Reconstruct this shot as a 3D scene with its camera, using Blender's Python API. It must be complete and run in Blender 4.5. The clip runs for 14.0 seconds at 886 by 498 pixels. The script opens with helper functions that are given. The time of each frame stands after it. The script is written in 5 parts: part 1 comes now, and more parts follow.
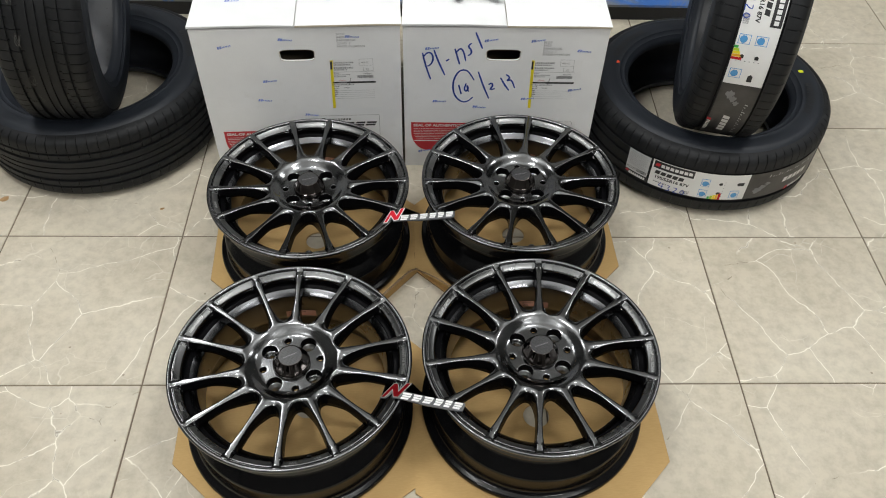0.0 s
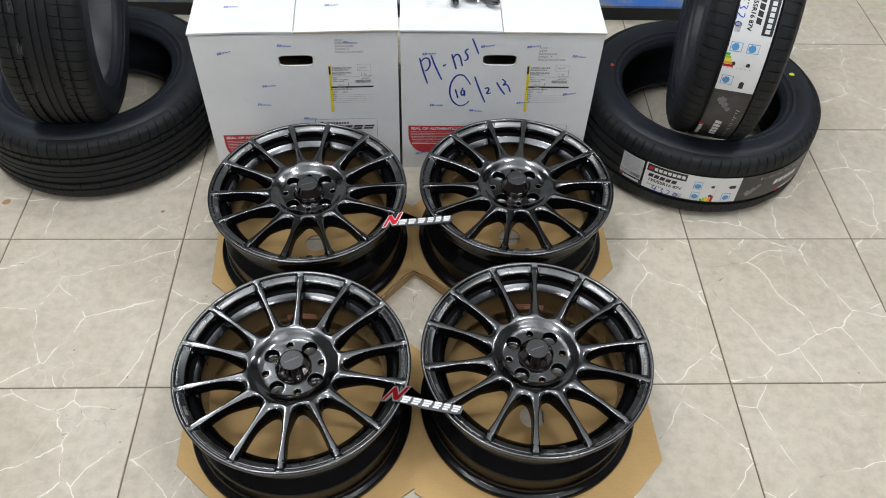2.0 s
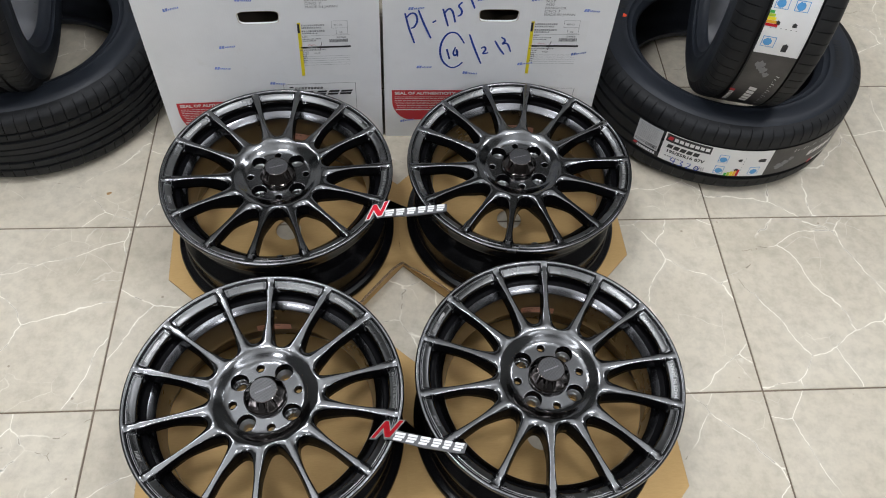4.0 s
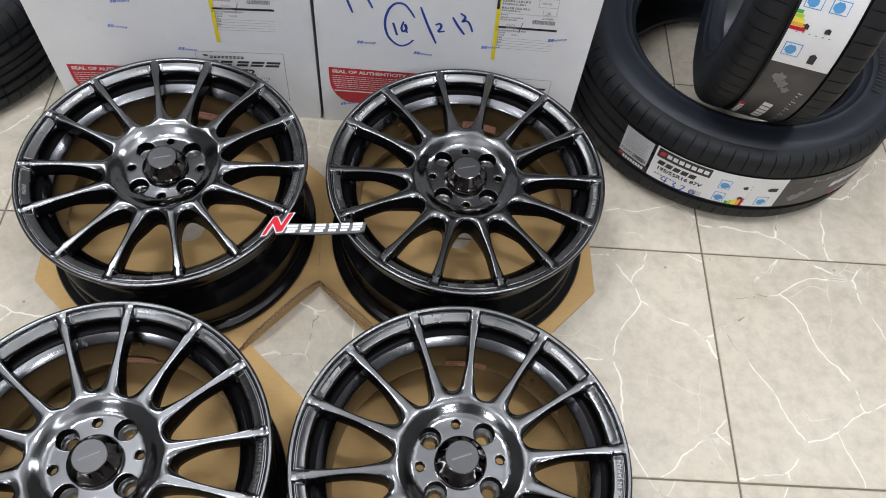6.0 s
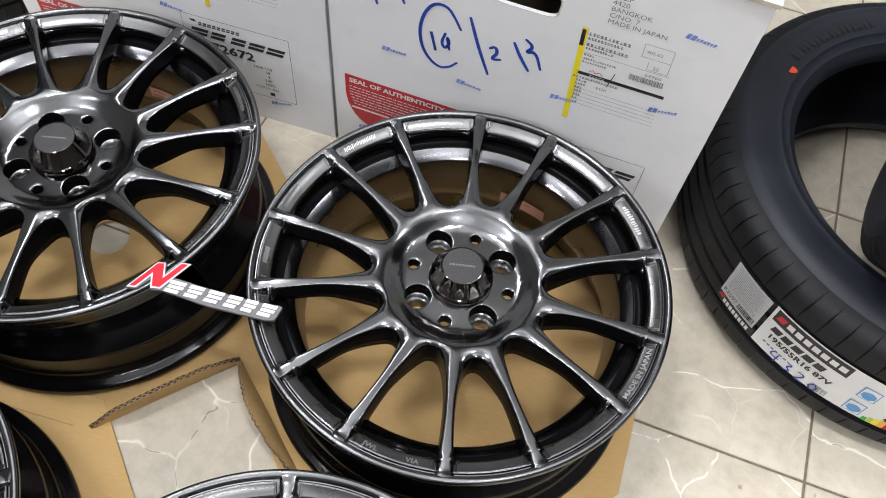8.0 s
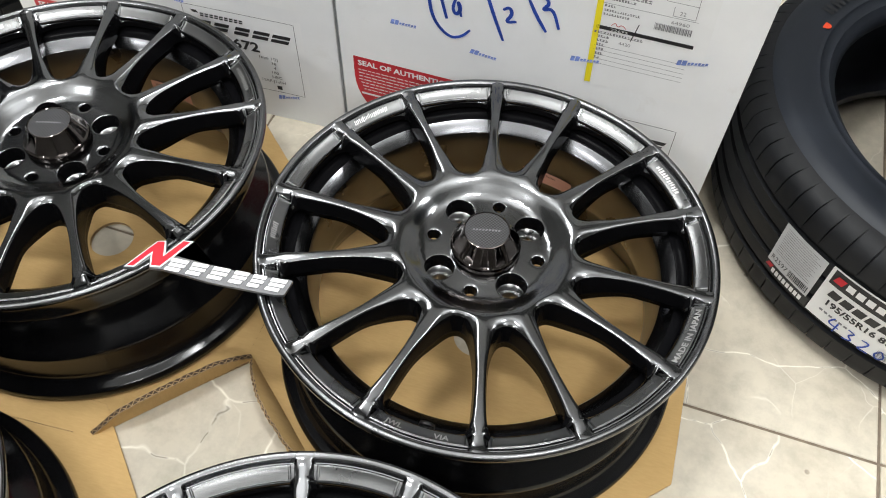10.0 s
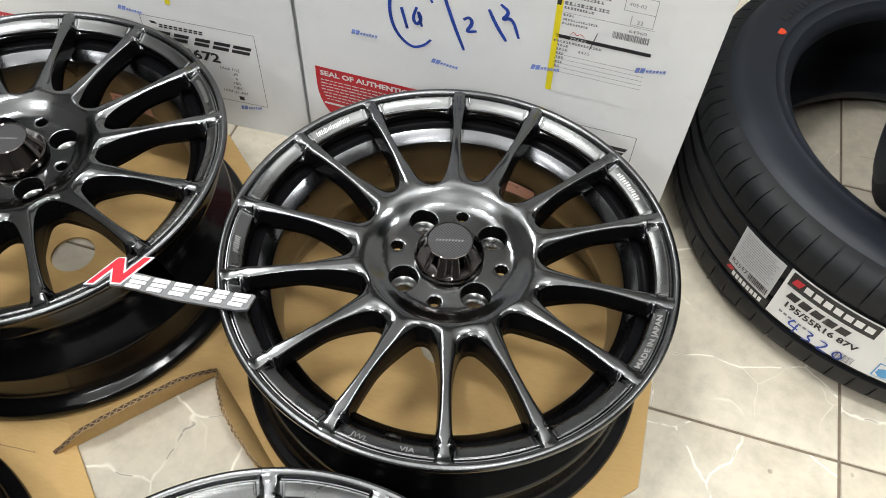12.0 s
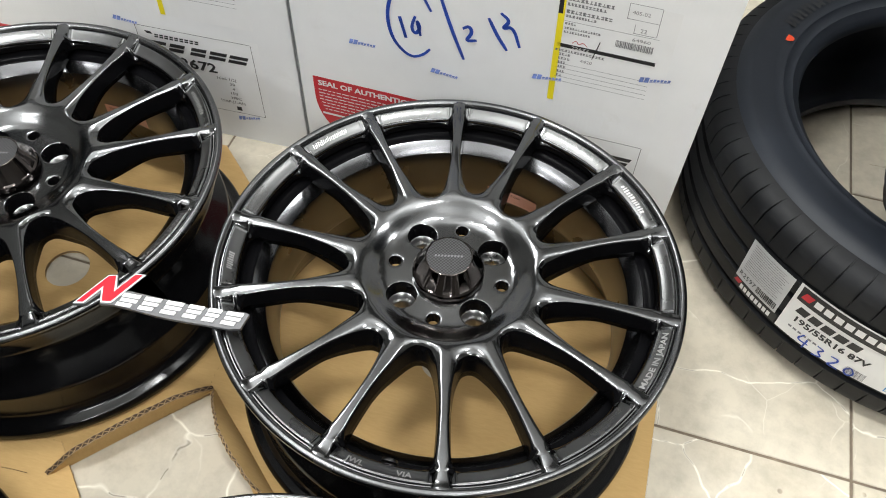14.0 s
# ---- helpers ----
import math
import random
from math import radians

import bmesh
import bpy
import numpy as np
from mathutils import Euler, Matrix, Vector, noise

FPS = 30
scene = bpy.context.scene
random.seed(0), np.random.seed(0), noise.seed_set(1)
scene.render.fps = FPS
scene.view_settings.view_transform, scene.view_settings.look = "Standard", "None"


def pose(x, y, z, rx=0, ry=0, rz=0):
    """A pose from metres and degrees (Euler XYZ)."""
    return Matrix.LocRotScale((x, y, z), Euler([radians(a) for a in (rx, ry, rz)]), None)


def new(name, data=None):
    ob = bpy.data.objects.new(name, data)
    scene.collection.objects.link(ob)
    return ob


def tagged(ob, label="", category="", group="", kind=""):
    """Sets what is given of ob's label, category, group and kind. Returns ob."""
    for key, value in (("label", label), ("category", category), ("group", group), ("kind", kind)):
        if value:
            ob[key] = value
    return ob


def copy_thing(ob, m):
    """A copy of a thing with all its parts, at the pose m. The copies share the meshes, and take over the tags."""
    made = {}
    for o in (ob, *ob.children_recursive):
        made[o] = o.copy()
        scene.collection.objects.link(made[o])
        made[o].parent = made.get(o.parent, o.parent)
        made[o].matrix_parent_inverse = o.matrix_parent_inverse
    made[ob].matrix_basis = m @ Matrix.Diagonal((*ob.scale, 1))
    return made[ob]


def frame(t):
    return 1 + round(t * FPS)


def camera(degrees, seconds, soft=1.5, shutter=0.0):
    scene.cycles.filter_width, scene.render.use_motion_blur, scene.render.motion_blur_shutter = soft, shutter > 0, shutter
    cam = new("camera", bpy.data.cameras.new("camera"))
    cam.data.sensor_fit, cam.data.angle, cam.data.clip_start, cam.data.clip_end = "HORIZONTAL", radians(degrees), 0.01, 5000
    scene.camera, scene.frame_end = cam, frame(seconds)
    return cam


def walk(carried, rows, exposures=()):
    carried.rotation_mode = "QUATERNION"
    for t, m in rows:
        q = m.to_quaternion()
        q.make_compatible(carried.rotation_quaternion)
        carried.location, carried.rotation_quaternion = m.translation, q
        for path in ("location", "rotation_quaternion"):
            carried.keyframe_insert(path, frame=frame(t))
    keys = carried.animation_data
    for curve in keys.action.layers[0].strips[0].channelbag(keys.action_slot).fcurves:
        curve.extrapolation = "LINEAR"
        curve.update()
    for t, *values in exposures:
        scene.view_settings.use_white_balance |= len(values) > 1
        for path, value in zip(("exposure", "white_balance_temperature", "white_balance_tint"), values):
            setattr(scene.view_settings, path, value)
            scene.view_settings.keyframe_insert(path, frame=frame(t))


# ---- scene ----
EXPOSURES = [(0.0, -0.42, 6460, 10), (0.6, -0.42, 6410, 10), (1.2, -0.42, 6130, 12), (3.0, -0.38, 6110, 12), (5.5, -0.23, 6060, 15), (8.0, 0.13, 6230, 15), (10.5, 0.32, 6400, 10), (14.0, 0.33, 6430, 10)]
cam = camera(58.52, 14.0, 1.0)
ROWS = [
    (0, 0.1867, -0.0203, 1.4081, 41.456, -1.163, 4.242),
    (0.5, 0.1847, -0.0259, 1.4462, 40.555, -1.100, 4.583),
    (1, 0.1909, -0.0278, 1.4636, 40.620, -1.005, 4.325),
    (1.5, 0.1914, -0.0202, 1.4627, 40.754, -1.227, 4.159),
    (2, 0.1780, -0.0173, 1.4535, 40.630, -1.410, 3.876),
    (2.5, 0.1625, 0.0103, 1.4341, 39.920, -1.699, 3.421),
    (3, 0.1431, 0.0711, 1.4114, 38.814, -1.940, 2.735),
    (3.2, 0.1331, 0.1041, 1.3984, 38.214, -2.080, 2.284),
    (5.3, 0.1286, 0.4103, 1.2554, 31.822, -2.901, 2.694),
    (5.5, 0.1530, 0.4325, 1.2334, 31.732, -3.350, 3.467),
    (6, 0.2793, 0.5197, 1.1914, 31.335, -3.704, 7.025),
    (6.5, 0.3504, 0.6151, 1.1237, 31.211, -3.701, 11.402),
    (7, 0.3637, 0.7457, 1.0501, 31.164, -3.738, 16.423),
    (7.5, 0.3683, 0.8312, 0.9721, 31.101, -3.558, 21.170),
    (8, 0.4099, 0.8785, 0.9000, 31.890, -3.544, 25.593),
    (8.2, 0.4394, 0.8960, 0.8793, 32.109, -3.600, 27.681),
    (10.3, 0.4250, 0.8438, 0.7964, 36.120, -0.773, 23.968),
    (10.5, 0.4239, 0.8452, 0.7984, 36.011, -1.118, 23.857),
    (11, 0.4289, 0.8561, 0.8009, 35.705, -1.528, 23.311),
    (11.5, 0.4326, 0.8564, 0.8006, 35.890, -1.873, 22.722),
    (12, 0.4330, 0.8554, 0.8041, 36.113, -1.809, 22.142),
    (12.5, 0.4246, 0.8550, 0.8030, 36.557, -1.712, 21.916),
    (13, 0.4196, 0.8625, 0.7988, 36.531, -1.515, 21.915),
    (13.5, 0.4284, 0.8734, 0.7964, 36.537, -1.393, 22.124),
    (14, 0.4322, 0.8780, 0.7956, 36.319, -1.295, 22.281),
]
walk(cam, [(t, pose(x, y, z, rx, ry, rz)) for t, x, y, z, rx, ry, rz in ROWS], EXPOSURES)
PI = math.pi

# ---------------------------------------------------------------- light
world = bpy.data.worlds.new("world")
scene.world = world
world.use_nodes = True
world.node_tree.nodes["Background"].inputs[0].default_value = (0.75, 0.82, 0.9, 1)
world.node_tree.nodes["Background"].inputs[1].default_value = 0.6


def tube_lamp(x, y, rz, power, length=1.1, width=0.3, z=4.0, tip=0):
    data = bpy.data.lights.new("ceiling_tube", "AREA")
    data.shape, data.size, data.size_y, data.energy = "RECTANGLE", length, width, power
    data.color = (0.98, 0.985, 0.965)
    ob = new("ceiling_tube", data)
    ob.matrix_world = pose(x, y, z, tip, 0, rz)
    return ob


# two rows of twin tubes under the ceiling, one on either side of the wheels
for lx, ly, power in ((-1.9, -2.6, 68.0), (2.3, -2.6, 66.0), (-1.9, -0.8, 16.0), (2.3, -0.8, 15.0)):
    tube_lamp(lx, ly, 5.2, power)
for lx, power in ((-0.9, 48.0), (1.3, 44.0)):
    tube_lamp(lx, 0.9, 5.2, power, 0.65, 0.25)
for lx, power in ((-1.85, 44.0), (3.0, 42.0)):
    tube_lamp(lx, 3.0, 5.2, power, 1.0, 0.6)
# the bare tubes also throw light up onto the ceiling
for lx, ly, power in ((-1.4, -1.6, 70.0), (1.8, -1.6, 70.0), (-1.4, 2.0, 100.0), (1.8, 2.0, 100.0)):
    tube_lamp(lx, ly, 5.2, power, 1.2, 0.3, 3.95, 180)

# ---------------------------------------------------------------- materials
class Nodes:
    """A thin wrapper that wires shader nodes."""

    def __init__(self, name):
        self.m = bpy.data.materials.new(name)
        self.m.use_nodes = True
        self.t = self.m.node_tree
        self.b = self.t.nodes["Principled BSDF"]

    def n(self, kind, **kw):
        node = self.t.nodes.new("ShaderNode" + kind)
        for k, v in kw.items():
            if k in node.inputs:
                self.put(v, node.inputs[k])
            else:
                setattr(node, k, v)
        return node

    def put(self, v, socket):
        if isinstance(v, bpy.types.NodeSocket):
            self.t.links.new(v, socket)
        else:
            socket.default_value = v

    def set(self, **kw):
        for k, v in kw.items():
            self.put(v, self.b.inputs[k.replace("_", " ")])
        return self

    def coords(self, scale=1.0, by_object=True):
        c = self.n("TexCoord").outputs["Object"]
        if by_object:
            r = self.n("ObjectInfo").outputs["Random"]
            mul = self.n("VectorMath", operation="SCALE")
            self.put((37.0, 91.0, 53.0), mul.inputs[0])
            self.put(r, mul.inputs["Scale"])
            add = self.n("VectorMath", operation="ADD")
            self.put(c, add.inputs[0])
            self.put(mul.outputs[0], add.inputs[1])
            c = add.outputs[0]
        return c

    def noise(self, vec, scale, detail=4.0, rough=0.55, distortion=0.0):
        return self.n("TexNoise", Vector=vec, Scale=scale, Detail=detail, Roughness=rough, Distortion=distortion).outputs["Fac"]

    def ramp(self, fac, stops):
        r = self.n("ValToRGB")
        self.put(fac, r.inputs[0])
        e = r.color_ramp.elements
        while len(e) < len(stops):
            e.new(0.5)
        for el, (p, c) in zip(e, stops):
            el.position = p
            el.color = c if isinstance(c, tuple) and len(c) == 4 else ((*c, 1) if isinstance(c, tuple) else (c, c, c, 1))
        return r.outputs["Color"]

    def mix(self, fac, a, b):
        m = self.n("Mix", data_type="RGBA")
        self.put(fac, m.inputs[0])
        self.put(a, m.inputs[6])
        self.put(b, m.inputs[7])
        return m.outputs[2]

    def math(self, op, a, b=0.0):
        m = self.n("Math", operation=op)
        self.put(a, m.inputs[0])
        self.put(b, m.inputs[1])
        return m.outputs[0]

    def bump(self, height, strength=0.2, distance=0.002):
        return self.n("Bump", Height=height, Strength=strength, Distance=distance).outputs[0]


def rgba(r, g, b):
    return (r, g, b, 1.0)


def plain(name, color, rough=0.5, metal=0.0, vary=0.12, grain=60.0, bump=0.0, **extra):
    k = Nodes(name)
    c = k.coords(by_object=False)
    n1 = k.noise(c, grain, 5)
    n2 = k.noise(c, grain * 0.07, 3)
    lo = tuple(v * (1 - vary) for v in color)
    hi = tuple(min(1, v * (1 + vary)) for v in color)
    f = k.math("ADD", k.math("MULTIPLY", n1, 0.5), k.math("MULTIPLY", n2, 0.5))
    k.set(Base_Color=k.ramp(f, [(0.35, lo), (0.65, hi)]), Metallic=metal,
          Roughness=k.ramp(n2, [(0.3, max(0.02, rough * 0.85)), (0.7, min(1, rough * 1.15))]))
    if bump:
        k.set(Normal=k.bump(n1, bump, 0.001))
    for key, v in extra.items():
        k.set(**{key: v})
    return k.m


def tile_material():
    k = Nodes("tile_glaze")
    c = k.coords()
    cloud = k.noise(c, 3.2, 5, 0.6)
    fine = k.noise(c, 38.0, 6, 0.65)
    base = k.ramp(cloud, [(0.3, (0.475, 0.427, 0.334)), (0.5, (0.530, 0.479, 0.381)), (0.72, (0.572, 0.525, 0.426))])
    speck = k.ramp(fine, [(0.28, 0.78), (0.6, 1.0)])
    mul = k.n("Mix", data_type="RGBA", blend_type="MULTIPLY")
    k.put(1.0, mul.inputs[0])
    k.put(base, mul.inputs[6])
    k.put(speck, mul.inputs[7])
    # thin pale crackle veins that run only here and there, darkened in places
    warp = k.n("TexNoise", Vector=c, Scale=6.0, Detail=4.0)
    ofs = k.n("VectorMath", operation="SCALE")
    k.put(warp.outputs["Color"], ofs.inputs[0])
    k.put(0.085, ofs.inputs["Scale"])
    wc = k.n("VectorMath", operation="ADD")
    k.put(c, wc.inputs[0])
    k.put(ofs.outputs[0], wc.inputs[1])
    vor = k.n("TexVoronoi", feature="DISTANCE_TO_EDGE", Vector=wc.outputs[0], Scale=4.9)
    line = k.ramp(vor.outputs["Distance"], [(0.0, 1.0), (0.0026, 0.7), (0.0062, 0.0)])
    where = k.ramp(k.noise(c, 4.6, 2), [(0.36, 0.0), (0.46, 1.0)])
    veins = k.math("MULTIPLY", line, where)
    col = k.mix(k.math("MULTIPLY", veins, 0.85), mul.outputs[2], rgba(0.88, 0.85, 0.75))
    # a finer second crackle between the long veins
    vor2 = k.n("TexVoronoi", feature="DISTANCE_TO_EDGE", Vector=wc.outputs[0], Scale=11.5)
    thin = k.math("MULTIPLY", k.ramp(vor2.outputs["Distance"], [(0.0, 1.0), (0.0095, 0.0)]), k.ramp(k.noise(c, 7.0, 2), [(0.53, 0.0), (0.60, 1.0)]))
    col = k.mix(k.math("MULTIPLY", thin, 0.36), col, rgba(0.80, 0.77, 0.68))
    halo = k.math("MULTIPLY", k.ramp(vor.outputs["Distance"], [(0.0, 1.0), (0.07, 0.0)]), where)
    col = k.mix(k.math("MULTIPLY", halo, 0.10), col, rgba(0.72, 0.68, 0.58))
    core = k.ramp(vor.outputs["Distance"], [(0.0, 1.0), (0.0042, 0.0)])
    dark = k.math("MULTIPLY", core, k.ramp(k.noise(c, 30.0, 3), [(0.53, 0.0), (0.58, 1.0)]))
    col = k.mix(k.math("MULTIPLY", dark, 0.75), col, rgba(0.11, 0.085, 0.06))
    dots = k.n("TexVoronoi", Vector=c, Scale=24.0)
    speck2 = k.math("MULTIPLY", k.ramp(dots.outputs["Distance"], [(0.05, 1.0), (0.075, 0.0)]), k.ramp(k.noise(c, 14.0, 1), [(0.55, 0.0), (0.6, 1.0)]))
    col = k.mix(k.math("MULTIPLY", speck2, 0.6), col, rgba(0.17, 0.13, 0.1))
    smear = k.ramp(k.noise(c, 9.0, 7, 0.75, 1.2), [(0.54, 0.0), (0.8, 0.36)])
    col = k.mix(smear, col, rgba(0.36, 0.33, 0.275))
    k.set(Base_Color=col, Roughness=k.ramp(cloud, [(0.3, 0.36), (0.7, 0.50)]), Specular_IOR_Level=0.22,
          Normal=k.bump(k.math("ADD", fine, veins), 0.05, 0.001))
    return k.m


def rubber_material(name, lo, hi, rough, spec):
    k = Nodes(name)
    c = k.coords()
    n = k.noise(c, 90, 5)
    big = k.noise(c, 7, 4, 0.6)
    k.set(Base_Color=k.ramp(big, [(0.3, lo), (0.7, hi)]),
          Roughness=k.ramp(big, [(0.3, rough * 0.88), (0.7, rough * 1.12)]), Normal=k.bump(n, 0.15, 0.0006), Specular_IOR_Level=spec)
    return k.m


def card_material(name, lo, hi):
    k = Nodes(name)
    c = k.coords()
    fibre = k.n("Mapping", Vector=c)
    fibre.inputs["Scale"].default_value = (30, 160, 30)
    f1 = k.noise(fibre.outputs[0], 3.0, 5, 0.6)
    f2 = k.noise(c, 5.0, 4, 0.6)
    mixf = k.math("ADD", k.math("MULTIPLY", f1, 0.35), k.math("MULTIPLY", f2, 0.65))
    k.set(Base_Color=k.ramp(mixf, [(0.3, lo), (0.7, hi)]), Roughness=0.8, Normal=k.bump(f1, 0.12, 0.0008), Specular_IOR_Level=0.25)
    return k.m


def white_board_material():
    k = Nodes("white_carton_board")
    c = k.coords()
    f1 = k.noise(c, 7, 5, 0.6)
    f2 = k.noise(c, 60, 4)
    grime = k.ramp(k.noise(c, 14, 6, 0.7, 0.8), [(0.6, 0.0), (0.78, 0.3)])
    flute = k.n("TexWave", Vector=c, Scale=62.0, Distortion=0.6, bands_direction="X")
    col = k.ramp(f1, [(0.3, (0.755, 0.763, 0.77)), (0.7, (0.825, 0.833, 0.84))])
    col = k.mix(grime, col, rgba(0.62, 0.60, 0.56))
    k.set(Base_Color=col, Roughness=k.ramp(f1, [(0.3, 0.38), (0.7, 0.5)]), Specular_IOR_Level=0.4,
          Normal=k.bump(k.math("ADD", k.math("MULTIPLY", flute.outputs["Fac"], 0.6), f2), 0.06, 0.0008))
    return k.m


def alloy_material(name, base, rough, metal=1.0, coat=0.5, spec=0.5):
    k = Nodes(name)
    c = k.coords()
    big = k.noise(c, 16, 4)
    lo = tuple(v * 0.86 for v in base)
    hi = tuple(v * 1.14 for v in base)
    k.set(Base_Color=k.ramp(big, [(0.3, lo), (0.7, hi)]), Metallic=metal,
          Roughness=k.ramp(big, [(0.3, rough * 0.85), (0.7, rough * 1.2)]), Coat_Weight=coat, Coat_Roughness=0.02, Specular_IOR_Level=spec)
    return k.m


TILE = tile_material()
GROUT = plain("tile_grout", (0.16, 0.125, 0.09), 0.9, grain=120, vary=0.3, bump=0.4)
RUBBER = rubber_material("tread_rubber", (0.0068, 0.0074, 0.0084), (0.0125, 0.0133, 0.0150), 0.58, 0.3)
SIDEWALL = rubber_material("sidewall_rubber", (0.0110, 0.0136, 0.0186), (0.0178, 0.0218, 0.0294), 0.48, 0.36)
LINER = plain("tyre_inner_liner", (0.026, 0.029, 0.036), 0.36, grain=40, vary=0.25, bump=0.1)
CARD = card_material("brown_corrugated_card", (0.445, 0.288, 0.113), (0.580, 0.385, 0.165))
CARD_EDGE = card_material("corrugated_card_edge", (0.035, 0.022, 0.012), (0.075, 0.048, 0.026))
CARD_CUT = card_material("card_cut_edge", (0.30, 0.20, 0.105), (0.42, 0.29, 0.16))
BOARD = white_board_material()
BOARD_RAW = card_material("carton_raw_edge", (0.5, 0.44, 0.34), (0.66, 0.6, 0.5))
# dark brown that stands for the shade inside a carton
BOARD_SHADE = plain("carton_inside_shade", (0.13, 0.10, 0.07), 0.9, grain=30)
ALLOY = alloy_material("hyper_black_alloy", (0.140, 0.143, 0.147), 0.145, coat=0.2)
PANEL = alloy_material("rim_panel_alloy", (0.145, 0.147, 0.147), 0.28, coat=0.0)
LIP = alloy_material("rim_lip_alloy", (0.14, 0.142, 0.146), 0.24, coat=0.0)
BARREL = alloy_material("gloss_black_barrel", (0.0035, 0.0035, 0.004), 0.16, metal=0.0, coat=0.0, spec=0.34)
INNER = alloy_material("inner_barrel_alloy", (0.16, 0.152, 0.14), 0.3, coat=0.0)
# near-black for spoke flanks, bores and ring recess: shade put into the colour
POCKET_SHADE = alloy_material("black_pocket_shade", (0.0035, 0.0035, 0.004), 0.2, metal=0.0, coat=0.0, spec=0.025)
CAP = alloy_material("black_chrome_cap", (0.10, 0.088, 0.083), 0.035, coat=0.0)
PAPER = plain("label_paper", (0.75, 0.75, 0.74), 0.45, grain=30, vary=0.03)
FORM_PAPER = plain("form_paper", (0.785, 0.79, 0.792), 0.45, grain=30, vary=0.03)
CHALK = plain("pale_scuff", (0.075, 0.072, 0.066), 0.9, grain=300, vary=0.6)
PAPER_GREY = plain("grey_label_paper", (0.50, 0.51, 0.52), 0.45, grain=30, vary=0.06)
INK = plain("black_print", (0.02, 0.02, 0.022), 0.5, grain=50)
INK_SOFT = plain("grey_print", (0.20, 0.20, 0.21), 0.6, grain=50)
BLUE_INK = plain("blue_marker", (0.018, 0.06, 0.36), 0.5, grain=200, vary=0.35)
STAMP = plain("blue_stamp_ink", (0.19, 0.27, 0.62), 0.6, grain=260, vary=0.45)
RED = plain("red_print", (0.50, 0.018, 0.03), 0.4, grain=30, vary=0.08)
YELLOW = plain("yellow_print", (0.84, 0.70, 0.02), 0.4, grain=30, vary=0.05)
WHITE = plain("white_print", (0.74, 0.74, 0.735), 0.4, grain=30, vary=0.03)
TAGGREY = plain("tag_grey", (0.085, 0.087, 0.092), 0.35, grain=40)
TAGEDGE = plain("tag_dull_edge", (0.22, 0.20, 0.18), 0.3, grain=200, vary=0.5)
TAGMIRROR = plain("tag_mirror_red", (0.33, 0.014, 0.02), 0.1, metal=1.0, grain=80, vary=0.3)
TAGRED = plain("tag_red", (0.50, 0.009, 0.022), 0.42, grain=40, vary=0.06, Specular_IOR_Level=0.2)
PINK = plain("sticker_pink", (0.56, 0.30, 0.235), 0.5, grain=30)
PRINT_PHOTO = plain("label_dark_photo", (0.032, 0.030, 0.029), 0.35, grain=24, vary=0.8)
CYAN = plain("blue_pictogram", (0.09, 0.33, 0.66), 0.4)
GREEN = plain("green_grade", (0.05, 0.42, 0.08), 0.4)
LIME = plain("lime_grade", (0.45, 0.62, 0.03), 0.4)
AMBER = plain("amber_grade", (0.85, 0.45, 0.02), 0.4)
ORANGE = plain("orange_dot", (0.80, 0.075, 0.02), 0.5)
YDOT = plain("yellow_dot", (0.74, 0.80, 0.02), 0.5)
LETTER = plain("raised_rubber_letter", (0.0105, 0.0112, 0.0125), 0.6, grain=80)
WALL = plain("painted_wall", (0.13, 0.13, 0.128), 0.7, grain=8)
CEIL = plain("painted_ceiling", (0.76, 0.76, 0.755), 0.8, grain=8)
DARKSTEEL = plain("dark_steel", (0.022, 0.023, 0.027), 0.5, metal=0.3, grain=40)
NUT = alloy_material("lug_nut_steel", (0.08, 0.08, 0.085), 0.22)
SCRAP = plain("dry_scrap", (0.36, 0.22, 0.10), 0.8)


def carbon_material():
    k = Nodes("carbon_weave")
    c = k.coords(by_object=False)
    ch = k.n("TexChecker", Vector=c, Scale=620.0)
    ch.inputs[1].default_value, ch.inputs[2].default_value = (0.008, 0.008, 0.009, 1), (0.06, 0.06, 0.063, 1)
    k.set(Base_Color=ch.outputs["Color"], Roughness=0.28, Coat_Weight=0.6, Coat_Roughness=0.06)
    return k.m


def blue_plate_material():
    k = Nodes("worn_blue_paint")
    c = k.coords(by_object=False)
    wear = k.ramp(k.noise(c, 5.5, 6, 0.7, 0.6), [(0.44, 0.0), (0.53, 1.0)])
    wear2 = k.ramp(k.noise(c, 26, 5, 0.7), [(0.6, 0.0), (0.68, 1.0)])
    col = k.mix(wear, rgba(0.035, 0.125, 0.40), rgba(0.155, 0.165, 0.17))
    col = k.mix(k.math("MULTIPLY", wear2, 0.55), col, rgba(0.12, 0.25, 0.58))
    k.set(Base_Color=col, Roughness=0.45, Normal=k.bump(wear2, 0.1, 0.001))
    return k.m


def clear_bag_material():
    k = Nodes("clear_plastic_film")
    tr = k.n("BsdfTransparent")
    gl = k.n("BsdfGlossy")
    gl.inputs["Roughness"].default_value = 0.12
    fr = k.n("LayerWeight")
    fr.inputs[0].default_value = 0.25
    mx = k.n("MixShader")
    k.put(k.math("ADD", k.math("MULTIPLY", fr.outputs["Fresnel"], 0.5), 0.05), mx.inputs[0])
    k.put(tr.outputs[0], mx.inputs[1])
    k.put(gl.outputs[0], mx.inputs[2])
    out = [n for n in k.t.nodes if n.type == "OUTPUT_MATERIAL"][0]
    k.put(mx.outputs[0], out.inputs[0])
    return k.m


CARBON = carbon_material()
BLUEPLATE = blue_plate_material()
FILM = clear_bag_material()

# ---------------------------------------------------------------- mesh helpers


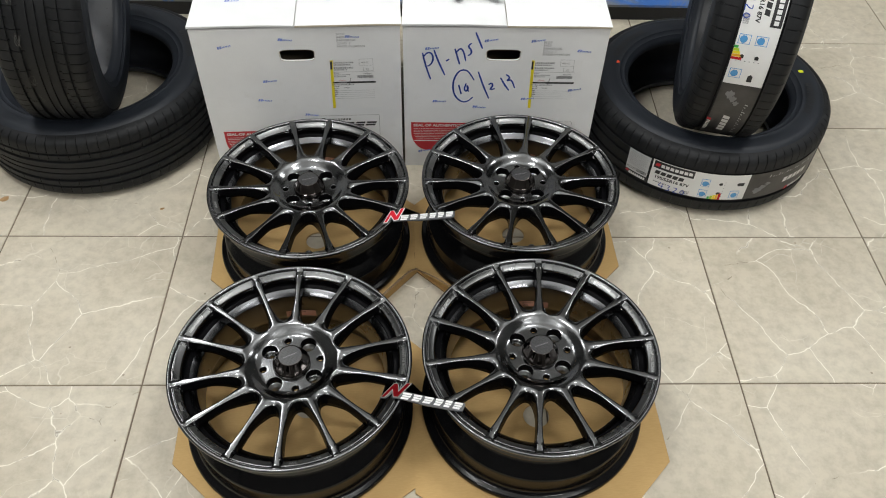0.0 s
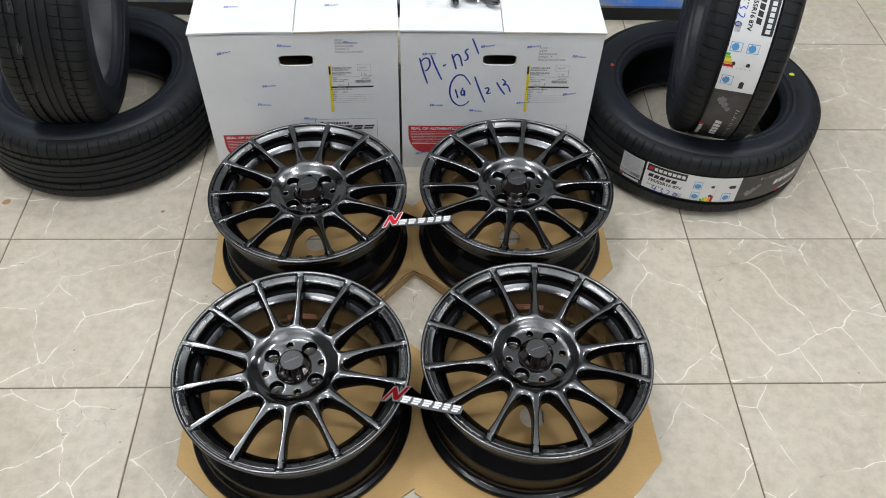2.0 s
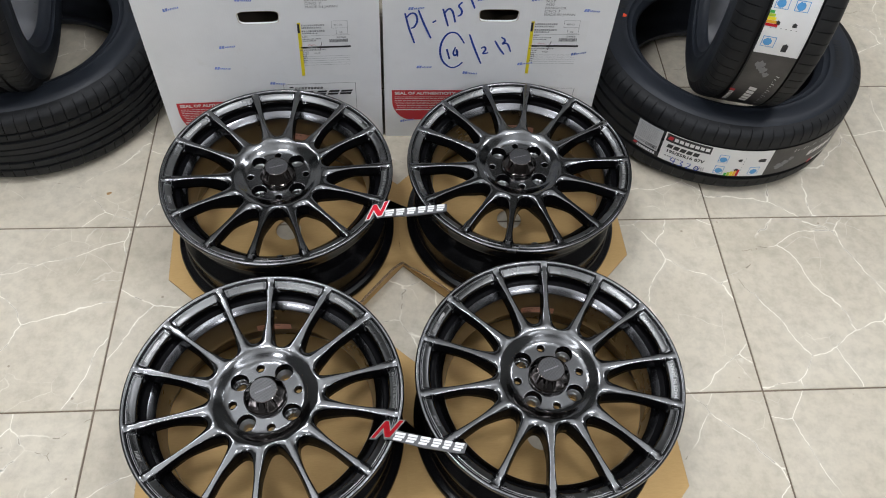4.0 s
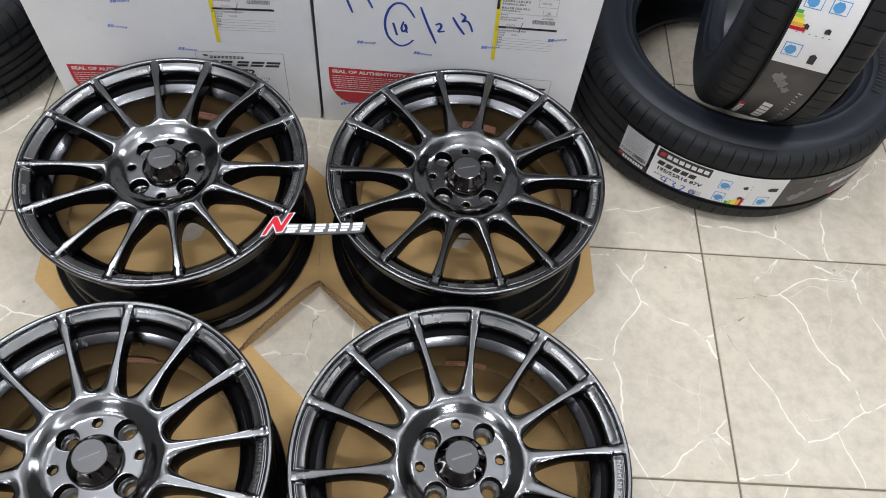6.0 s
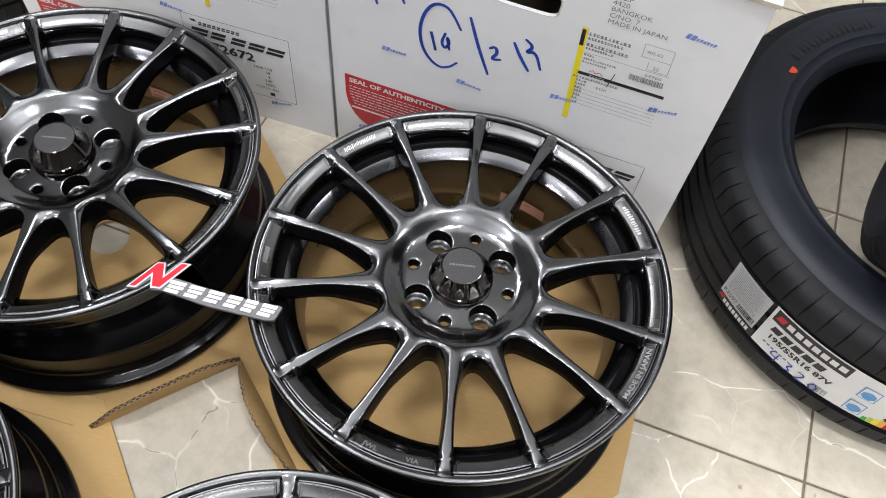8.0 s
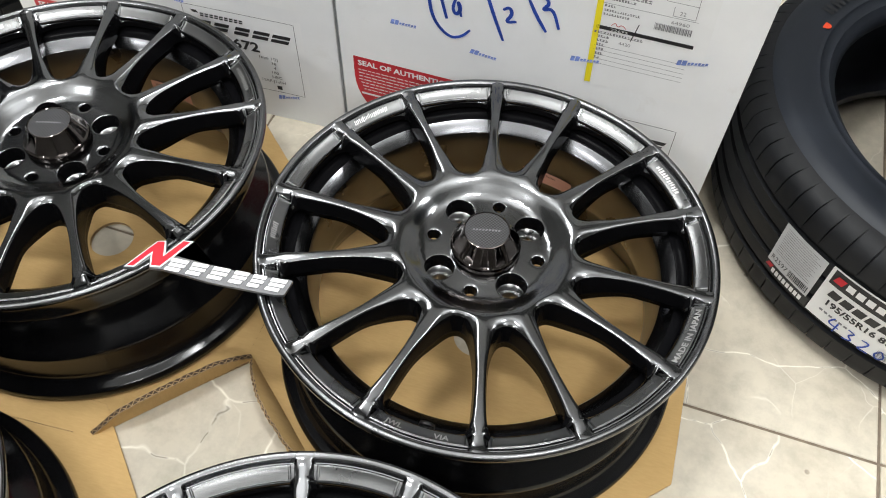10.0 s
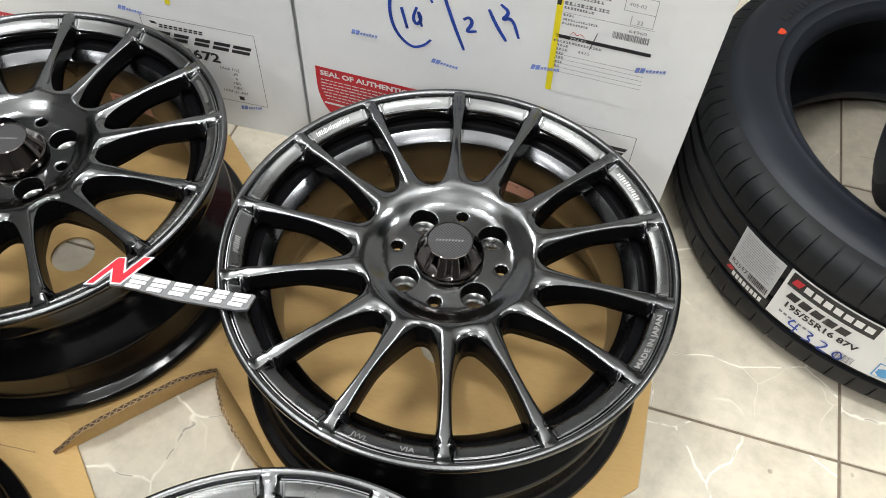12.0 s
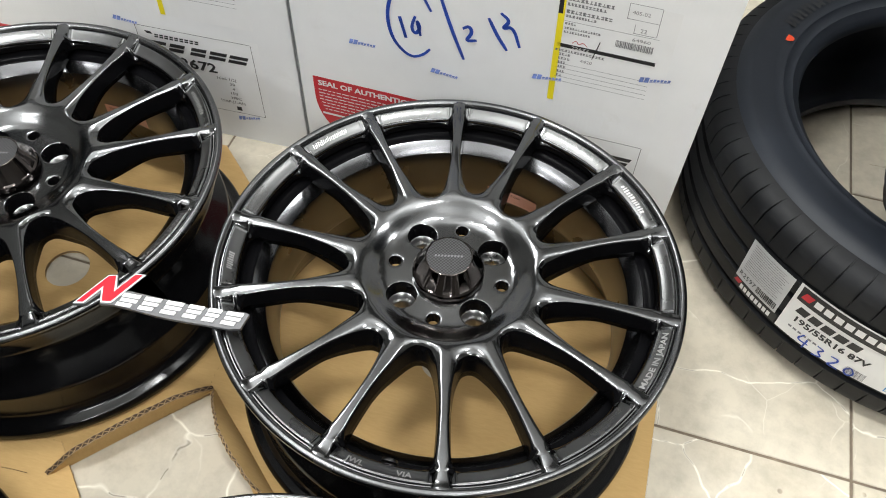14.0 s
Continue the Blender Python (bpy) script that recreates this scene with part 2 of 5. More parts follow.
class Geo:
    """Collects vertices and faces of one mesh."""

    def __init__(self):
        self.v, self.f = [], []

    def add(self, verts, faces):
        o = len(self.v)
        self.v += [tuple(p) for p in verts]
        self.f += [tuple(i + o for i in q) for q in faces]
        return o

    def grid(self, rows, close=False):
        """Quads over a list of rows of points; close: the row's end meets its start."""
        n = len(rows[0])
        o = self.add([p for r in rows for p in r], [])
        for i in range(len(rows) - 1):
            for j in range(n if close else n - 1):
                a, b = o + i * n + j, o + i * n + (j + 1) % n
                self.f.append((a, b, b + n, a + n))

    def lathe(self, profile, n=96):
        self.grid([[(r * math.cos(2 * PI * k / n), r * math.sin(2 * PI * k / n), z) for k in range(n)] for r, z in profile], True)

    def box(self, x0, y0, z0, x1, y1, z1):
        self.add([(x, y, z) for z in (z0, z1) for y in (y0, y1) for x in (x0, x1)],
                 [(0, 2, 3, 1), (4, 5, 7, 6), (0, 1, 5, 4), (1, 3, 7, 5), (3, 2, 6, 7), (2, 0, 4, 6)])

    def patch(self, mp, u0, v0, u1, v1, nu=1, lift=0.0003, slant=0.0):
        """A rectangle laid on a mapped surface; slant shears its top."""
        top = [mp(u0 + (u1 - u0) * i / nu, v0, lift) for i in range(nu + 1)]
        bot = [mp(u0 + slant + (u1 - u0) * i / nu, v1, lift) for i in range(nu + 1)]
        self.grid([top, bot])

    def poly(self, mp, pts, lift=0.0003):
        self.add([mp(u, v, lift) for u, v in pts], [tuple(range(len(pts)))])

    def stroke(self, mp, pts, width, lift=0.0005):
        pts = smooth_line(pts, 4)
        left, right = [], []
        for i, (u, v) in enumerate(pts):
            a, b = pts[max(0, i - 1)], pts[min(len(pts) - 1, i + 1)]
            du, dv = b[0] - a[0], b[1] - a[1]
            L = math.hypot(du, dv) or 1
            w = width * (0.62 + 0.38 * math.sin(PI * min(1, (i + 0.6) / len(pts)))) / 2
            left.append(mp(u - dv / L * w, v + du / L * w, lift))
            right.append(mp(u + dv / L * w, v - du / L * w, lift))
        self.grid([left, right])

    def text(self, mp, body, u, v, size, lift=0.0005, stretch=1.0, bold=0.0):
        cu = bpy.data.curves.new("lettering", "FONT")
        cu.body, cu.size, cu.resolution_u, cu.offset = body, size, 2, bold
        ob = bpy.data.objects.new("lettering", cu)
        me = bpy.data.meshes.new_from_object(ob)
        self.add([mp(u + q.co.x * stretch, v + q.co.y, lift) for q in me.vertices], [tuple(p.vertices) for p in me.polygons])
        bpy.data.objects.remove(ob)
        bpy.data.meshes.remove(me)
        bpy.data.curves.remove(cu)

    def mesh(self, name, mat, smooth=False, merge=0.0, flip=False, sharp=None):
        me = bpy.data.meshes.new(name)
        me.from_pydata(self.v, [], self.f)
        if merge:
            bm = bmesh.new()
            bm.from_mesh(me)
            bmesh.ops.remove_doubles(bm, verts=bm.verts, dist=merge)
            bmesh.ops.recalc_face_normals(bm, faces=bm.faces)
            bm.to_mesh(me)
            bm.free()
        if flip:
            me.flip_normals()
        for m in mat if isinstance(mat, (list, tuple)) else [mat]:
            me.materials.append(m)
        if smooth:
            me.polygons.foreach_set("use_smooth", [True] * len(me.polygons))
            if sharp:
                me.set_sharp_from_angle(angle=radians(sharp))
        me.update()
        return me


def smooth_line(pts, rounds=2):
    """Chaikin rounding with the ends held."""
    for _ in range(rounds if len(pts) > 2 else 0):
        if len(pts) > 60:
            break
        out = [pts[0]]
        for a, b in zip(pts[:-1], pts[1:]):
            out += [(a[0] * 0.75 + b[0] * 0.25, a[1] * 0.75 + b[1] * 0.25), (a[0] * 0.25 + b[0] * 0.75, a[1] * 0.25 + b[1] * 0.75)]
        out.append(pts[-1])
        pts = out
    return pts


def part(name, geo, mat, parent, label="", smooth=False, merge=0.0, matrix=None, flip=False, sharp=None):
    me = geo if isinstance(geo, bpy.types.Mesh) else geo.mesh(name, mat, smooth, merge, flip, sharp)
    ob = new(name, me)
    ob.parent = parent
    if matrix is not None:
        ob.matrix_basis = matrix
    if label:
        tagged(ob, label)
    return ob


def thing(name, m, label, category, group="", kind=""):
    ob = new(name)
    ob.empty_display_size = 0.05
    ob.matrix_basis = m
    return tagged(ob, label, category, group, kind)


# ---------------------------------------------------------------- room
TILE_S, TILE_TURN = 0.4120, radians(5.15)
TILE_U = (TILE_S * math.cos(TILE_TURN), TILE_S * math.sin(TILE_TURN))
TILE_V = (-TILE_S * math.sin(TILE_TURN), TILE_S * math.cos(TILE_TURN))
TILE_ORIGIN = (0.7312, 1.3170)


def room():
    x0, x1, y0, y1, h, t = -3.6, 3.9, -2.9, 5.0, 5.2, 0.15
    specs = [("wall_north", x0 - t, y1, x1 + t, y1 + t), ("wall_south", x0 - t, y0 - t, x1 + t, y0),
             ("wall_west", x0 - t, y0, x0, y1), ("wall_east", x1, y0, x1 + t, y1)]
    for name, a, b, c, d in specs:
        g = Geo()
        g.box(a, b, -0.05, c, d, h)
        tagged(new(name, g.mesh(name, WALL)), "plain painted workshop wall", "wall", kind="structure")
    g = Geo()
    g.box(x0 - t, y0 - t, h, x1 + t, y1 + t, h + t)
    tagged(new("ceiling", g.mesh("ceiling", CEIL)), "plain pale workshop ceiling", "ceiling", kind="structure")
    g = Geo()
    g.box(x0 - t, y0 - t, -0.06, x1 + t, y1 + t, -0.0016)
    return tagged(new("floor", g.mesh("floor", GROUT)), "beige crackle-veined glazed tile floor with dark grout joints", "floor", kind="structure")


FLOOR = room()

# ---------------------------------------------------------------- alloy wheel
N_SPOKE = 14
PITCH = 2 * PI / N_SPOKE
PAIR = 0.0152
R_HUB, R_RING = 0.0740, 0.1995
RING = [(0.1966, 0.1700), (0.1967, 0.1800), (0.1970, 0.1815), (0.1978, 0.1824), (0.1990, 0.1831), (0.2080, 0.1880), (0.2090, 0.1884), (0.2098, 0.1882), (0.2103, 0.1872),
        (0.2108, 0.1864), (0.2117, 0.1864), (0.2122, 0.1880), (0.2128, 0.1898), (0.2140, 0.1911), (0.2160, 0.1918)]


def smoothstep(a, b, x):
    t = min(1, max(0, (x - a) / (b - a)))
    return t * t * (3 - 2 * t)


def crest(r):
    """Height of a spoke's crest line and of the dished hub inside it."""
    return 0.1738 + 0.0130 * smoothstep(0.0585, 0.0875, r) + 0.0036 * smoothstep(0.085, 0.2, r)


def crest_slope(r):
    return (crest(r + 1e-4) - crest(r - 1e-4)) / 2e-4


def panel_z(r):
    """The ring's face, which slants down towards the openings."""
    return 0.1831 + (r - 0.1990) * (0.0049 / 0.0090)


def top_z(r, d):
    """Height of the cast face at radius r and distance d from a spoke's crest line."""
    ring = smoothstep(0.184, 0.194, r)
    on = 1 - smoothstep(0.0062, 0.0100, abs(d))
    low = panel_z(r) - 0.0028
    return crest(r) * (1 - ring) + ring * (low + (crest(r) - low) * on)


def under_z(r):
    return 0.1490 + 0.0170 * smoothstep(0.092, 0.150, r) + 0.0040 * smoothstep(0.178, 0.196, r)


def half_outline(alpha, r_in):
    """Edge of the opening beside a spoke: from the ring's middle to the hub's middle, in the spoke's plane (x along it)."""
    r_out = 0.1965
    ring = [(r_out * math.cos(a), r_out * math.sin(a)) for a in [alpha * q for q in (1.0, 0.85, 0.66, 0.47, 0.33, 0.24)]]
    w = lambda r: 0.0041 + 0.0016 * smoothstep(0.145, 0.1, r) + 0.0017 * smoothstep(0.155, 0.196, r)
    b = 0.031
    rc = r_in + b
    side = [(r, w(r)) for r in np.linspace(0.1925, rc + 0.006, 14)]
    ca, sa = math.cos(alpha), math.sin(alpha)
    arc = []
    for q in np.linspace(0.10, 1.0, 14):
        an = q * PI / 2
        X = rc - b * math.sin(an)
        Y = (X * math.sin(alpha) - w(X)) * math.cos(an) ** 0.7
        arc.append((X * ca + Y * sa, X * sa - Y * ca))
    raw = ring + side + arc
    for _ in range(4):
        raw = [raw[0]] + [tuple((np.array(raw[i - 1]) + 2 * np.array(raw[i]) + np.array(raw[i + 1])) / 4) for i in range(1, len(raw) - 1)] + [raw[-1]]
    ns, na = len(side), len(arc)
    fr = [(R_RING * math.cos(a), R_RING * math.sin(a)) for a in [alpha * q for q in (1.0, 0.84, 0.62, 0.40, 0.22, 0.10)]]
    m = ns + 6
    fr += [(r, 0.0) for r in np.linspace(R_RING, R_HUB, m)]
    fr += [(R_HUB * math.cos(a), R_HUB * math.sin(a)) for a in np.linspace(0, alpha, na - 6 + 1)[1:]]
    return raw, fr


def spoke_mesh(mirror):
    """One spoke with its share of the hub shoulder and the ring, cast along +x."""
    gm = Geo()
    for side in (1, -1):
        close = (side == 1) == mirror
        alpha = PITCH / 2 - PAIR if close else PITCH / 2 + PAIR
        raw, fr = half_outline(alpha, 0.0945 if close else 0.0868)
        rows = []
        drop = lambda r: 0.0012 + 0.0030 * smoothstep(0.118, 0.090, r)
        # crown of the top face, from the crest line out to the opening's edge
        for t in (0.0, 0.22, 0.42, 0.58, 0.72, 0.83, 0.91, 0.965, 1.0):
            row = []
            for (ox, oy), (fx, fy) in zip(raw, fr):
                x, y = fx + (ox - fx) * t, fy + (oy - fy) * t
                r = math.hypot(x, y)
                row.append((x, y * side, top_z(r, y) - drop(r) * max(0, (t - 0.22) / 0.78) ** 4))
            rows.append(row)
        # flank, leaning out into the opening as it goes down
        mid = np.array([0.14 * math.cos(alpha), 0.14 * math.sin(alpha)])
        for q, lean in ((0.03, 0.0003), (0.10, 0.0006), (0.35, 0.0011), (0.7, 0.0017), (1.0, 0.0022)):
            row = []
            for i, (ox, oy) in enumerate(raw):
                a, c = np.array(raw[max(0, i - 1)]), np.array(raw[min(len(raw) - 1, i + 1)])
                d = c - a
                nn = np.array([d[1], -d[0]]) / (np.linalg.norm(d) or 1)
                if np.dot(mid - np.array([ox, oy]), nn) < 0:
                    nn = -nn
                if i in (0, len(raw) - 1):
                    nn = np.array([math.cos(alpha), math.sin(alpha)]) * (-1 if i == 0 else 1)
                r = math.hypot(ox, oy)
                x, y = np.array([ox, oy]) + nn * lean * (1 - 0.85 * smoothstep(0.182, 0.195, r))
                zt = top_z(r, oy) - drop(r)
                row.append((x, y * side, zt + (under_z(r) - zt) * q))
            rows.append(row)
        rows.append([(fx, fy * side, under_z(math.hypot(fx, fy))) for fx, fy in fr])
        gm.grid(rows)
    me = gm.mesh("spoke", [ALLOY, POCKET_SHADE], True, 0.00002)
    # steep faces take the near-black, so the spoke sides' shade is coloured in
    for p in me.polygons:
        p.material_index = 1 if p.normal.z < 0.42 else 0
    # one shading normal along the seams with the hub and the next spoke
    normals = []
    for v in me.vertices:
        n = Vector(v.normal)
        r, aa = math.hypot(v.co.x, v.co.y), math.atan2(v.co.y, v.co.x)
        rad = Vector((math.cos(aa), math.sin(aa), 0))
        if abs(r - R_HUB) < 2e-4 and v.co.z > 0.165:
            n = (Vector((0, 0, 1)) - rad * crest_slope(r)).normalized()
        elif abs(aa) > PITCH / 2 - PAIR - 0.002 and v.co.z > 0.13:
            n = (rad * n.dot(rad) + Vector((0, 0, n.z))).normalized() if abs(n.z) + abs(n.dot(rad)) > 0.2 else n
        normals.append(n)
    me.normals_split_custom_set_from_vertices(normals)
    return me


def spoke_end_mesh():
    """The crest as it runs on over the slanted ring and up into the lip, with filleted sides."""
    g = Geo()
    ds = (-0.0096, -0.0081, -0.0073, -0.0065, -0.0057, -0.0048, -0.0030, 0.0, 0.0030, 0.0048, 0.0057, 0.0065, 0.0073, 0.0081, 0.0096)
    rows = []
    for r in (0.1945, 0.1955, 0.1963, 0.1972, 0.1983, 0.1995, 0.2020, 0.2045, 0.2070, 0.2090, 0.2104, 0.2116, 0.2126, 0.2136, 0.2150):
        base = float(np.interp(r, [p for p, _ in RING], [z for _, z in RING])) if r > 0.1972 else panel_z(0.1972) - 0.002
        top = crest(r) - 0.0010 * smoothstep(0.1988, 0.1945, r) + 0.0012 * smoothstep(0.207, 0.2145, r)
        wide = 0.0008 * smoothstep(0.200, 0.211, r)
        slim = 0.60 + 0.40 * smoothstep(0.1945, 0.1990, r)
        row = []
        for d in ds:
            on = 1 - smoothstep(0.0047 + wide, 0.0076 + wide, abs(d))
            sink = 0.0009 if abs(d) > 0.0085 else 0.0
            crown = 0.0005 * (abs(d) / 0.0048) ** 2 if abs(d) < 0.0049 else 0.0005 * on
            row.append((r, d * slim, base - sink + (top - base) * on - crown))
        rows.append(row)
    g.grid(rows)
    return g.mesh("spoke_end", ALLOY, True)


def hub_mesh():
    """Dished hub with four lug holes and four small lightening holes."""
    g = Geo()
    r0, r1 = 0.0300, 0.0665
    for k in range(8):
        big = k % 2 == 1
        mid = radians(77.14 - 45 * k)
        hr, hc = (0.0142, 0.0500) if big else (0.0058, 0.0525)
        n = 12
        a0, a1 = -PI / 8, PI / 8
        fr = [(r1, a) for a in np.linspace(a0, a1, n, endpoint=False)] + [(r, a1) for r in np.linspace(r1, r0, n, endpoint=False)]
        fr += [(r0, a) for a in np.linspace(a1, a0, n, endpoint=False)] + [(r, a0) for r in np.linspace(r0, r1, n, endpoint=False)]
        F = [np.array([r * math.cos(a + mid), r * math.sin(a + mid)]) for r, a in fr]
        c = np.array([hc * math.cos(mid), hc * math.sin(mid)])
        H = []
        for p in F:
            d = p - c
            H.append(c + d / np.linalg.norm(d) * hr)
        rows = []
        for t in (0.0, 0.35, 0.65, 0.86, 0.95, 1.0):
            row = []
            for p, h in zip(F, H):
                q = p + (h - p) * t
                row.append((q[0], q[1], crest(np.linalg.norm(q)) - (0.0008 if t == 1.0 else 0.0001 if t == 0.95 else 0)))
            rows.append(row)
        for q, z in (((1.0, 0.1665), (0.985, 0.1545)) if big else ((1.0, 0.168), (0.98, 0.160))):
            rows.append([(c[0] + (h - c)[0] * q, c[1] + (h - c)[1] * q, z) for h in H])
        g.grid(rows, True)
    rr = np.linspace(r1, R_HUB, 7)
    g.grid([[(r * math.cos(2 * PI * k / 224), r * math.sin(2 * PI * k / 224), crest(r)) for k in range(224)] for r in rr], True)
    g.lathe([(r0, 0.1740), (0.0297, 0.170), (0.0290, 0.135)], 64)
    me = g.mesh("hub", [ALLOY, POCKET_SHADE], True, 0.00002, sharp=48)
    # bore walls and other steep hub faces are darkened by colour for shade
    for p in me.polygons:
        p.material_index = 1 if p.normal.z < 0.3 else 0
    return me


def arc_map(radius, z, mid):
    """Print or lettering along the ring: u runs along the arc (read from outside in), v outwards."""
    def mp(u, v, lift):
        a = mid - u / radius
        return ((radius + v) * math.cos(a), (radius + v) * math.sin(a), z + lift)
    return mp


def ring_map(mid, inward=False):
    """The slanted ring face: u along the arc, v across it, letters' tops outwards or towards the hub."""
    def mp(u, v, lift):
        r = 0.2034 + (-v if inward else v)
        a = mid + (u if inward else -u) / 0.2034
        return (r * math.cos(a), r * math.sin(a), panel_z(r) + lift)
    return mp


def spoke_angle(j):
    return PI / 2 - j * PITCH + (PAIR if j % 2 else -PAIR)


def wheel(m, label):
    w = thing("alloy_wheel", m, label, "wheel", "wheels laid out in a square")
    lip = Geo()
    lip.lathe(RING + [(0.2178, 0.1918), (0.2194, 0.1908), (0.2203, 0.1888), (0.2204, 0.1866), (0.2198, 0.1847), (0.2185, 0.1832)], 224)
    part("rim_lip", lip, LIP, w, "polished dark outer ring and lip", True, sharp=50)
    # this recess gets its shade from the near-black colour
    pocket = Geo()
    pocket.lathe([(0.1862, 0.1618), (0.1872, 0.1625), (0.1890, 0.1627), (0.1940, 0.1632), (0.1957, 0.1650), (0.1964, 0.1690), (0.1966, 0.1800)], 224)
    part("ring_pocket", pocket, POCKET_SHADE, w, "recess behind the spoke ends, its shade coloured black", True, sharp=50)
    out = Geo()
    out.lathe([(0.2185, 0.1832), (0.2140, 0.1800), (0.2090, 0.1760), (0.2062, 0.1700), (0.2050, 0.1600), (0.2045, 0.1480), (0.2052, 0.1450), (0.2040, 0.1420), (0.1900, 0.1340),
               (0.1780, 0.1260), (0.1740, 0.1150), (0.1760, 0.1000), (0.1880, 0.0820), (0.2025, 0.0700), (0.2048, 0.0660), (0.2045, 0.0620),
               (0.2045, 0.0300), (0.2060, 0.0230), (0.2110, 0.0190), (0.2165, 0.0175), (0.2195, 0.0155), (0.2208, 0.0110), (0.2205, 0.0060), (0.2185, 0.0030), (0.2150, 0.0020), (0.2120, 0.0035)], 160)
    part("barrel", out, BARREL, w, "gloss black outer barrel and back flange", True)
    inn = Geo()
    inn.lathe([(0.2120, 0.0035), (0.2040, 0.0120), (0.2000, 0.0260), (0.1975, 0.0500), (0.1935, 0.0610), (0.1740, 0.0860), (0.1690, 0.0970), (0.1682, 0.1080), (0.1690, 0.1250), (0.1705, 0.1380), (0.1728, 0.1500), (0.1742, 0.1532)], 160)
    part("inner_barrel", inn, INNER, w, "smoky inner face of the barrel", True)
    ledge = Geo()
    ledge.lathe([(0.1742, 0.1532), (0.1748, 0.1540), (0.1852, 0.1612), (0.1862, 0.1618)], 160)
    part("drop_ledge", ledge, LEDGE, w, "bright sloping ledge inside the barrel", True, sharp=20)
    for j in range(N_SPOKE):
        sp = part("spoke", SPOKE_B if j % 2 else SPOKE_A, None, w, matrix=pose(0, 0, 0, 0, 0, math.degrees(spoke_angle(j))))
        part("spoke_end", SPOKE_END, None, sp)
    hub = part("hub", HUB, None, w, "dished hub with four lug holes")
    for k in range(4):
        g = Geo()
        a = radians(77.14 - 45 - 90 * k)
        cx, cy = 0.05 * math.cos(a), 0.05 * math.sin(a)
        prof = [(0.0139, 0.1560), (0.0128, 0.1552), (0.0088, 0.1500), (0.0080, 0.1480), (0.0080, 0.1350)]
        g.grid([[(cx + r * math.cos(2 * PI * i / 32), cy + r * math.sin(2 * PI * i / 32), z) for i in range(32)] for r, z in prof], True)
        part("lug_seat", g, SEAT, hub, "bright conical lug seat", True)
    cap = Geo()
    cap.lathe([(0.0300, 0.1690), (0.0325, 0.1742), (0.0338, 0.1760), (0.0340, 0.1800), (0.0334, 0.1822), (0.0326, 0.1830)], 96)
    n = 12
    facet = []
    for radius, z, sag in ((0.0326, 0.1830, 0.0), (0.0322, 0.1838, 0.6), (0.0231, 0.2008, 1.0), (0.0224, 0.2018, 0.6), (0.0214, 0.2021, 0.2), (0.0207, 0.2014, 0.0)):
        ring = []
        for k in range(96):
            a = 2 * PI * k / 96
            off = (a + PI / n) % (2 * PI / n) - PI / n
            q = radius * (1 - sag * (1 - math.cos(PI / n) / math.cos(off)))
            ring.append((q * math.cos(a), q * math.sin(a), z))
        facet.append(ring)
    cap.grid(facet, True)
    capo = part("centre_cap", cap, CAP, w, "black chrome faceted conical centre cap", True, sharp=12)
    disc = Geo()
    disc.add([(0.0208 * math.cos(2 * PI * i / 48), 0.0208 * math.sin(2 * PI * i / 48), 0.2014) for i in range(48)], [tuple(range(48))])
    part("cap_disc", disc, CARBON, capo, "carbon weave disc")
    g = Geo()
    flat = lambda u, v, l: (u, v, 0.2014 + l)
    for i in range(9):
        g.patch(flat, -0.0135 + 0.003 * i, -0.0011, -0.0117 + 0.003 * i, 0.0011, slant=0.0006)
    part("cap_badge", g, INK_SOFT, capo, "small silver badge, unreadable")
    # cast panels between the spokes, with raised rims and lettering
    for j in range(N_SPOKE):
        a, b = spoke_angle(j), spoke_angle(j + 1) if j < 13 else spoke_angle(0) - 2 * PI
        mid, half = (a + b) / 2, (a - b) / 2 - 0.054
        mp = ring_map(mid)
        L = half * 0.2034
        pan = Geo()
        n = 14
        u = [-L + 2 * L * i / n for i in range(n + 1)]
        pan.grid([[mp(q, v, h) for q in u] for v, h in ((-0.0056, -0.0004), (-0.0050, 0.0005), (-0.0043, 0.0005), (-0.0037, 0.0003), (0.0039, 0.0003), (0.0044, 0.0005), (0.0050, 0.0005), (0.0056, -0.0004))])
        for k in (-1, 1):
            pan.grid([[mp(k * (L + q), v, h) for v in (-0.0054, -0.002, 0.002, 0.0054)] for q, h in ((-0.0014, 0.0003), (-0.0007, 0.0009), (0.0005, 0.0009), (0.0014, -0.0006))])
        po = part("rim_panel", pan, PANEL, w, smooth=True)
        g = Geo()
        if j == 4:
            mq = ring_map(mid, True)
            g.text(mq, "MADE IN JAPAN", -0.0335, -0.0036, 0.0066, 0.0011, 1.32, 0.0002)
        elif j == 7:
            mq = ring_map(mid, True)
            g.text(mq, "JWL", -0.029, -0.0034, 0.0074, 0.0011, 1.1, 0.0002)
            part("cast_lettering", g, LETTERMETAL, po, "raised bright cast lettering")
            g = Geo()
            g.text(mq, "VIA", 0.0125, -0.0034, 0.0074, 0.0011, 1.1, 0.0002)
        elif j in (2, 10, 12):
            count, ww = {2: (6, 0.0062), 10: (4, 0.0045), 12: (10, 0.0042)}[j]
            s0 = {2: -0.024, 10: -0.016, 12: -0.027}[j]
            rnd = random.Random(j)
            q = s0
            for i in range(count * 2):
                bar = ww * rnd.uniform(0.22, 0.42)
                g.patch(mp, q, -0.0026 + rnd.uniform(0, 0.0012), q + bar, 0.0014 + rnd.uniform(0, 0.0016), 1, 0.0011, 0.0009)
                q += bar + ww * 0.2
        if g.v:
            part("cast_lettering", g, LETTERMETAL, po, "raised bright cast lettering")
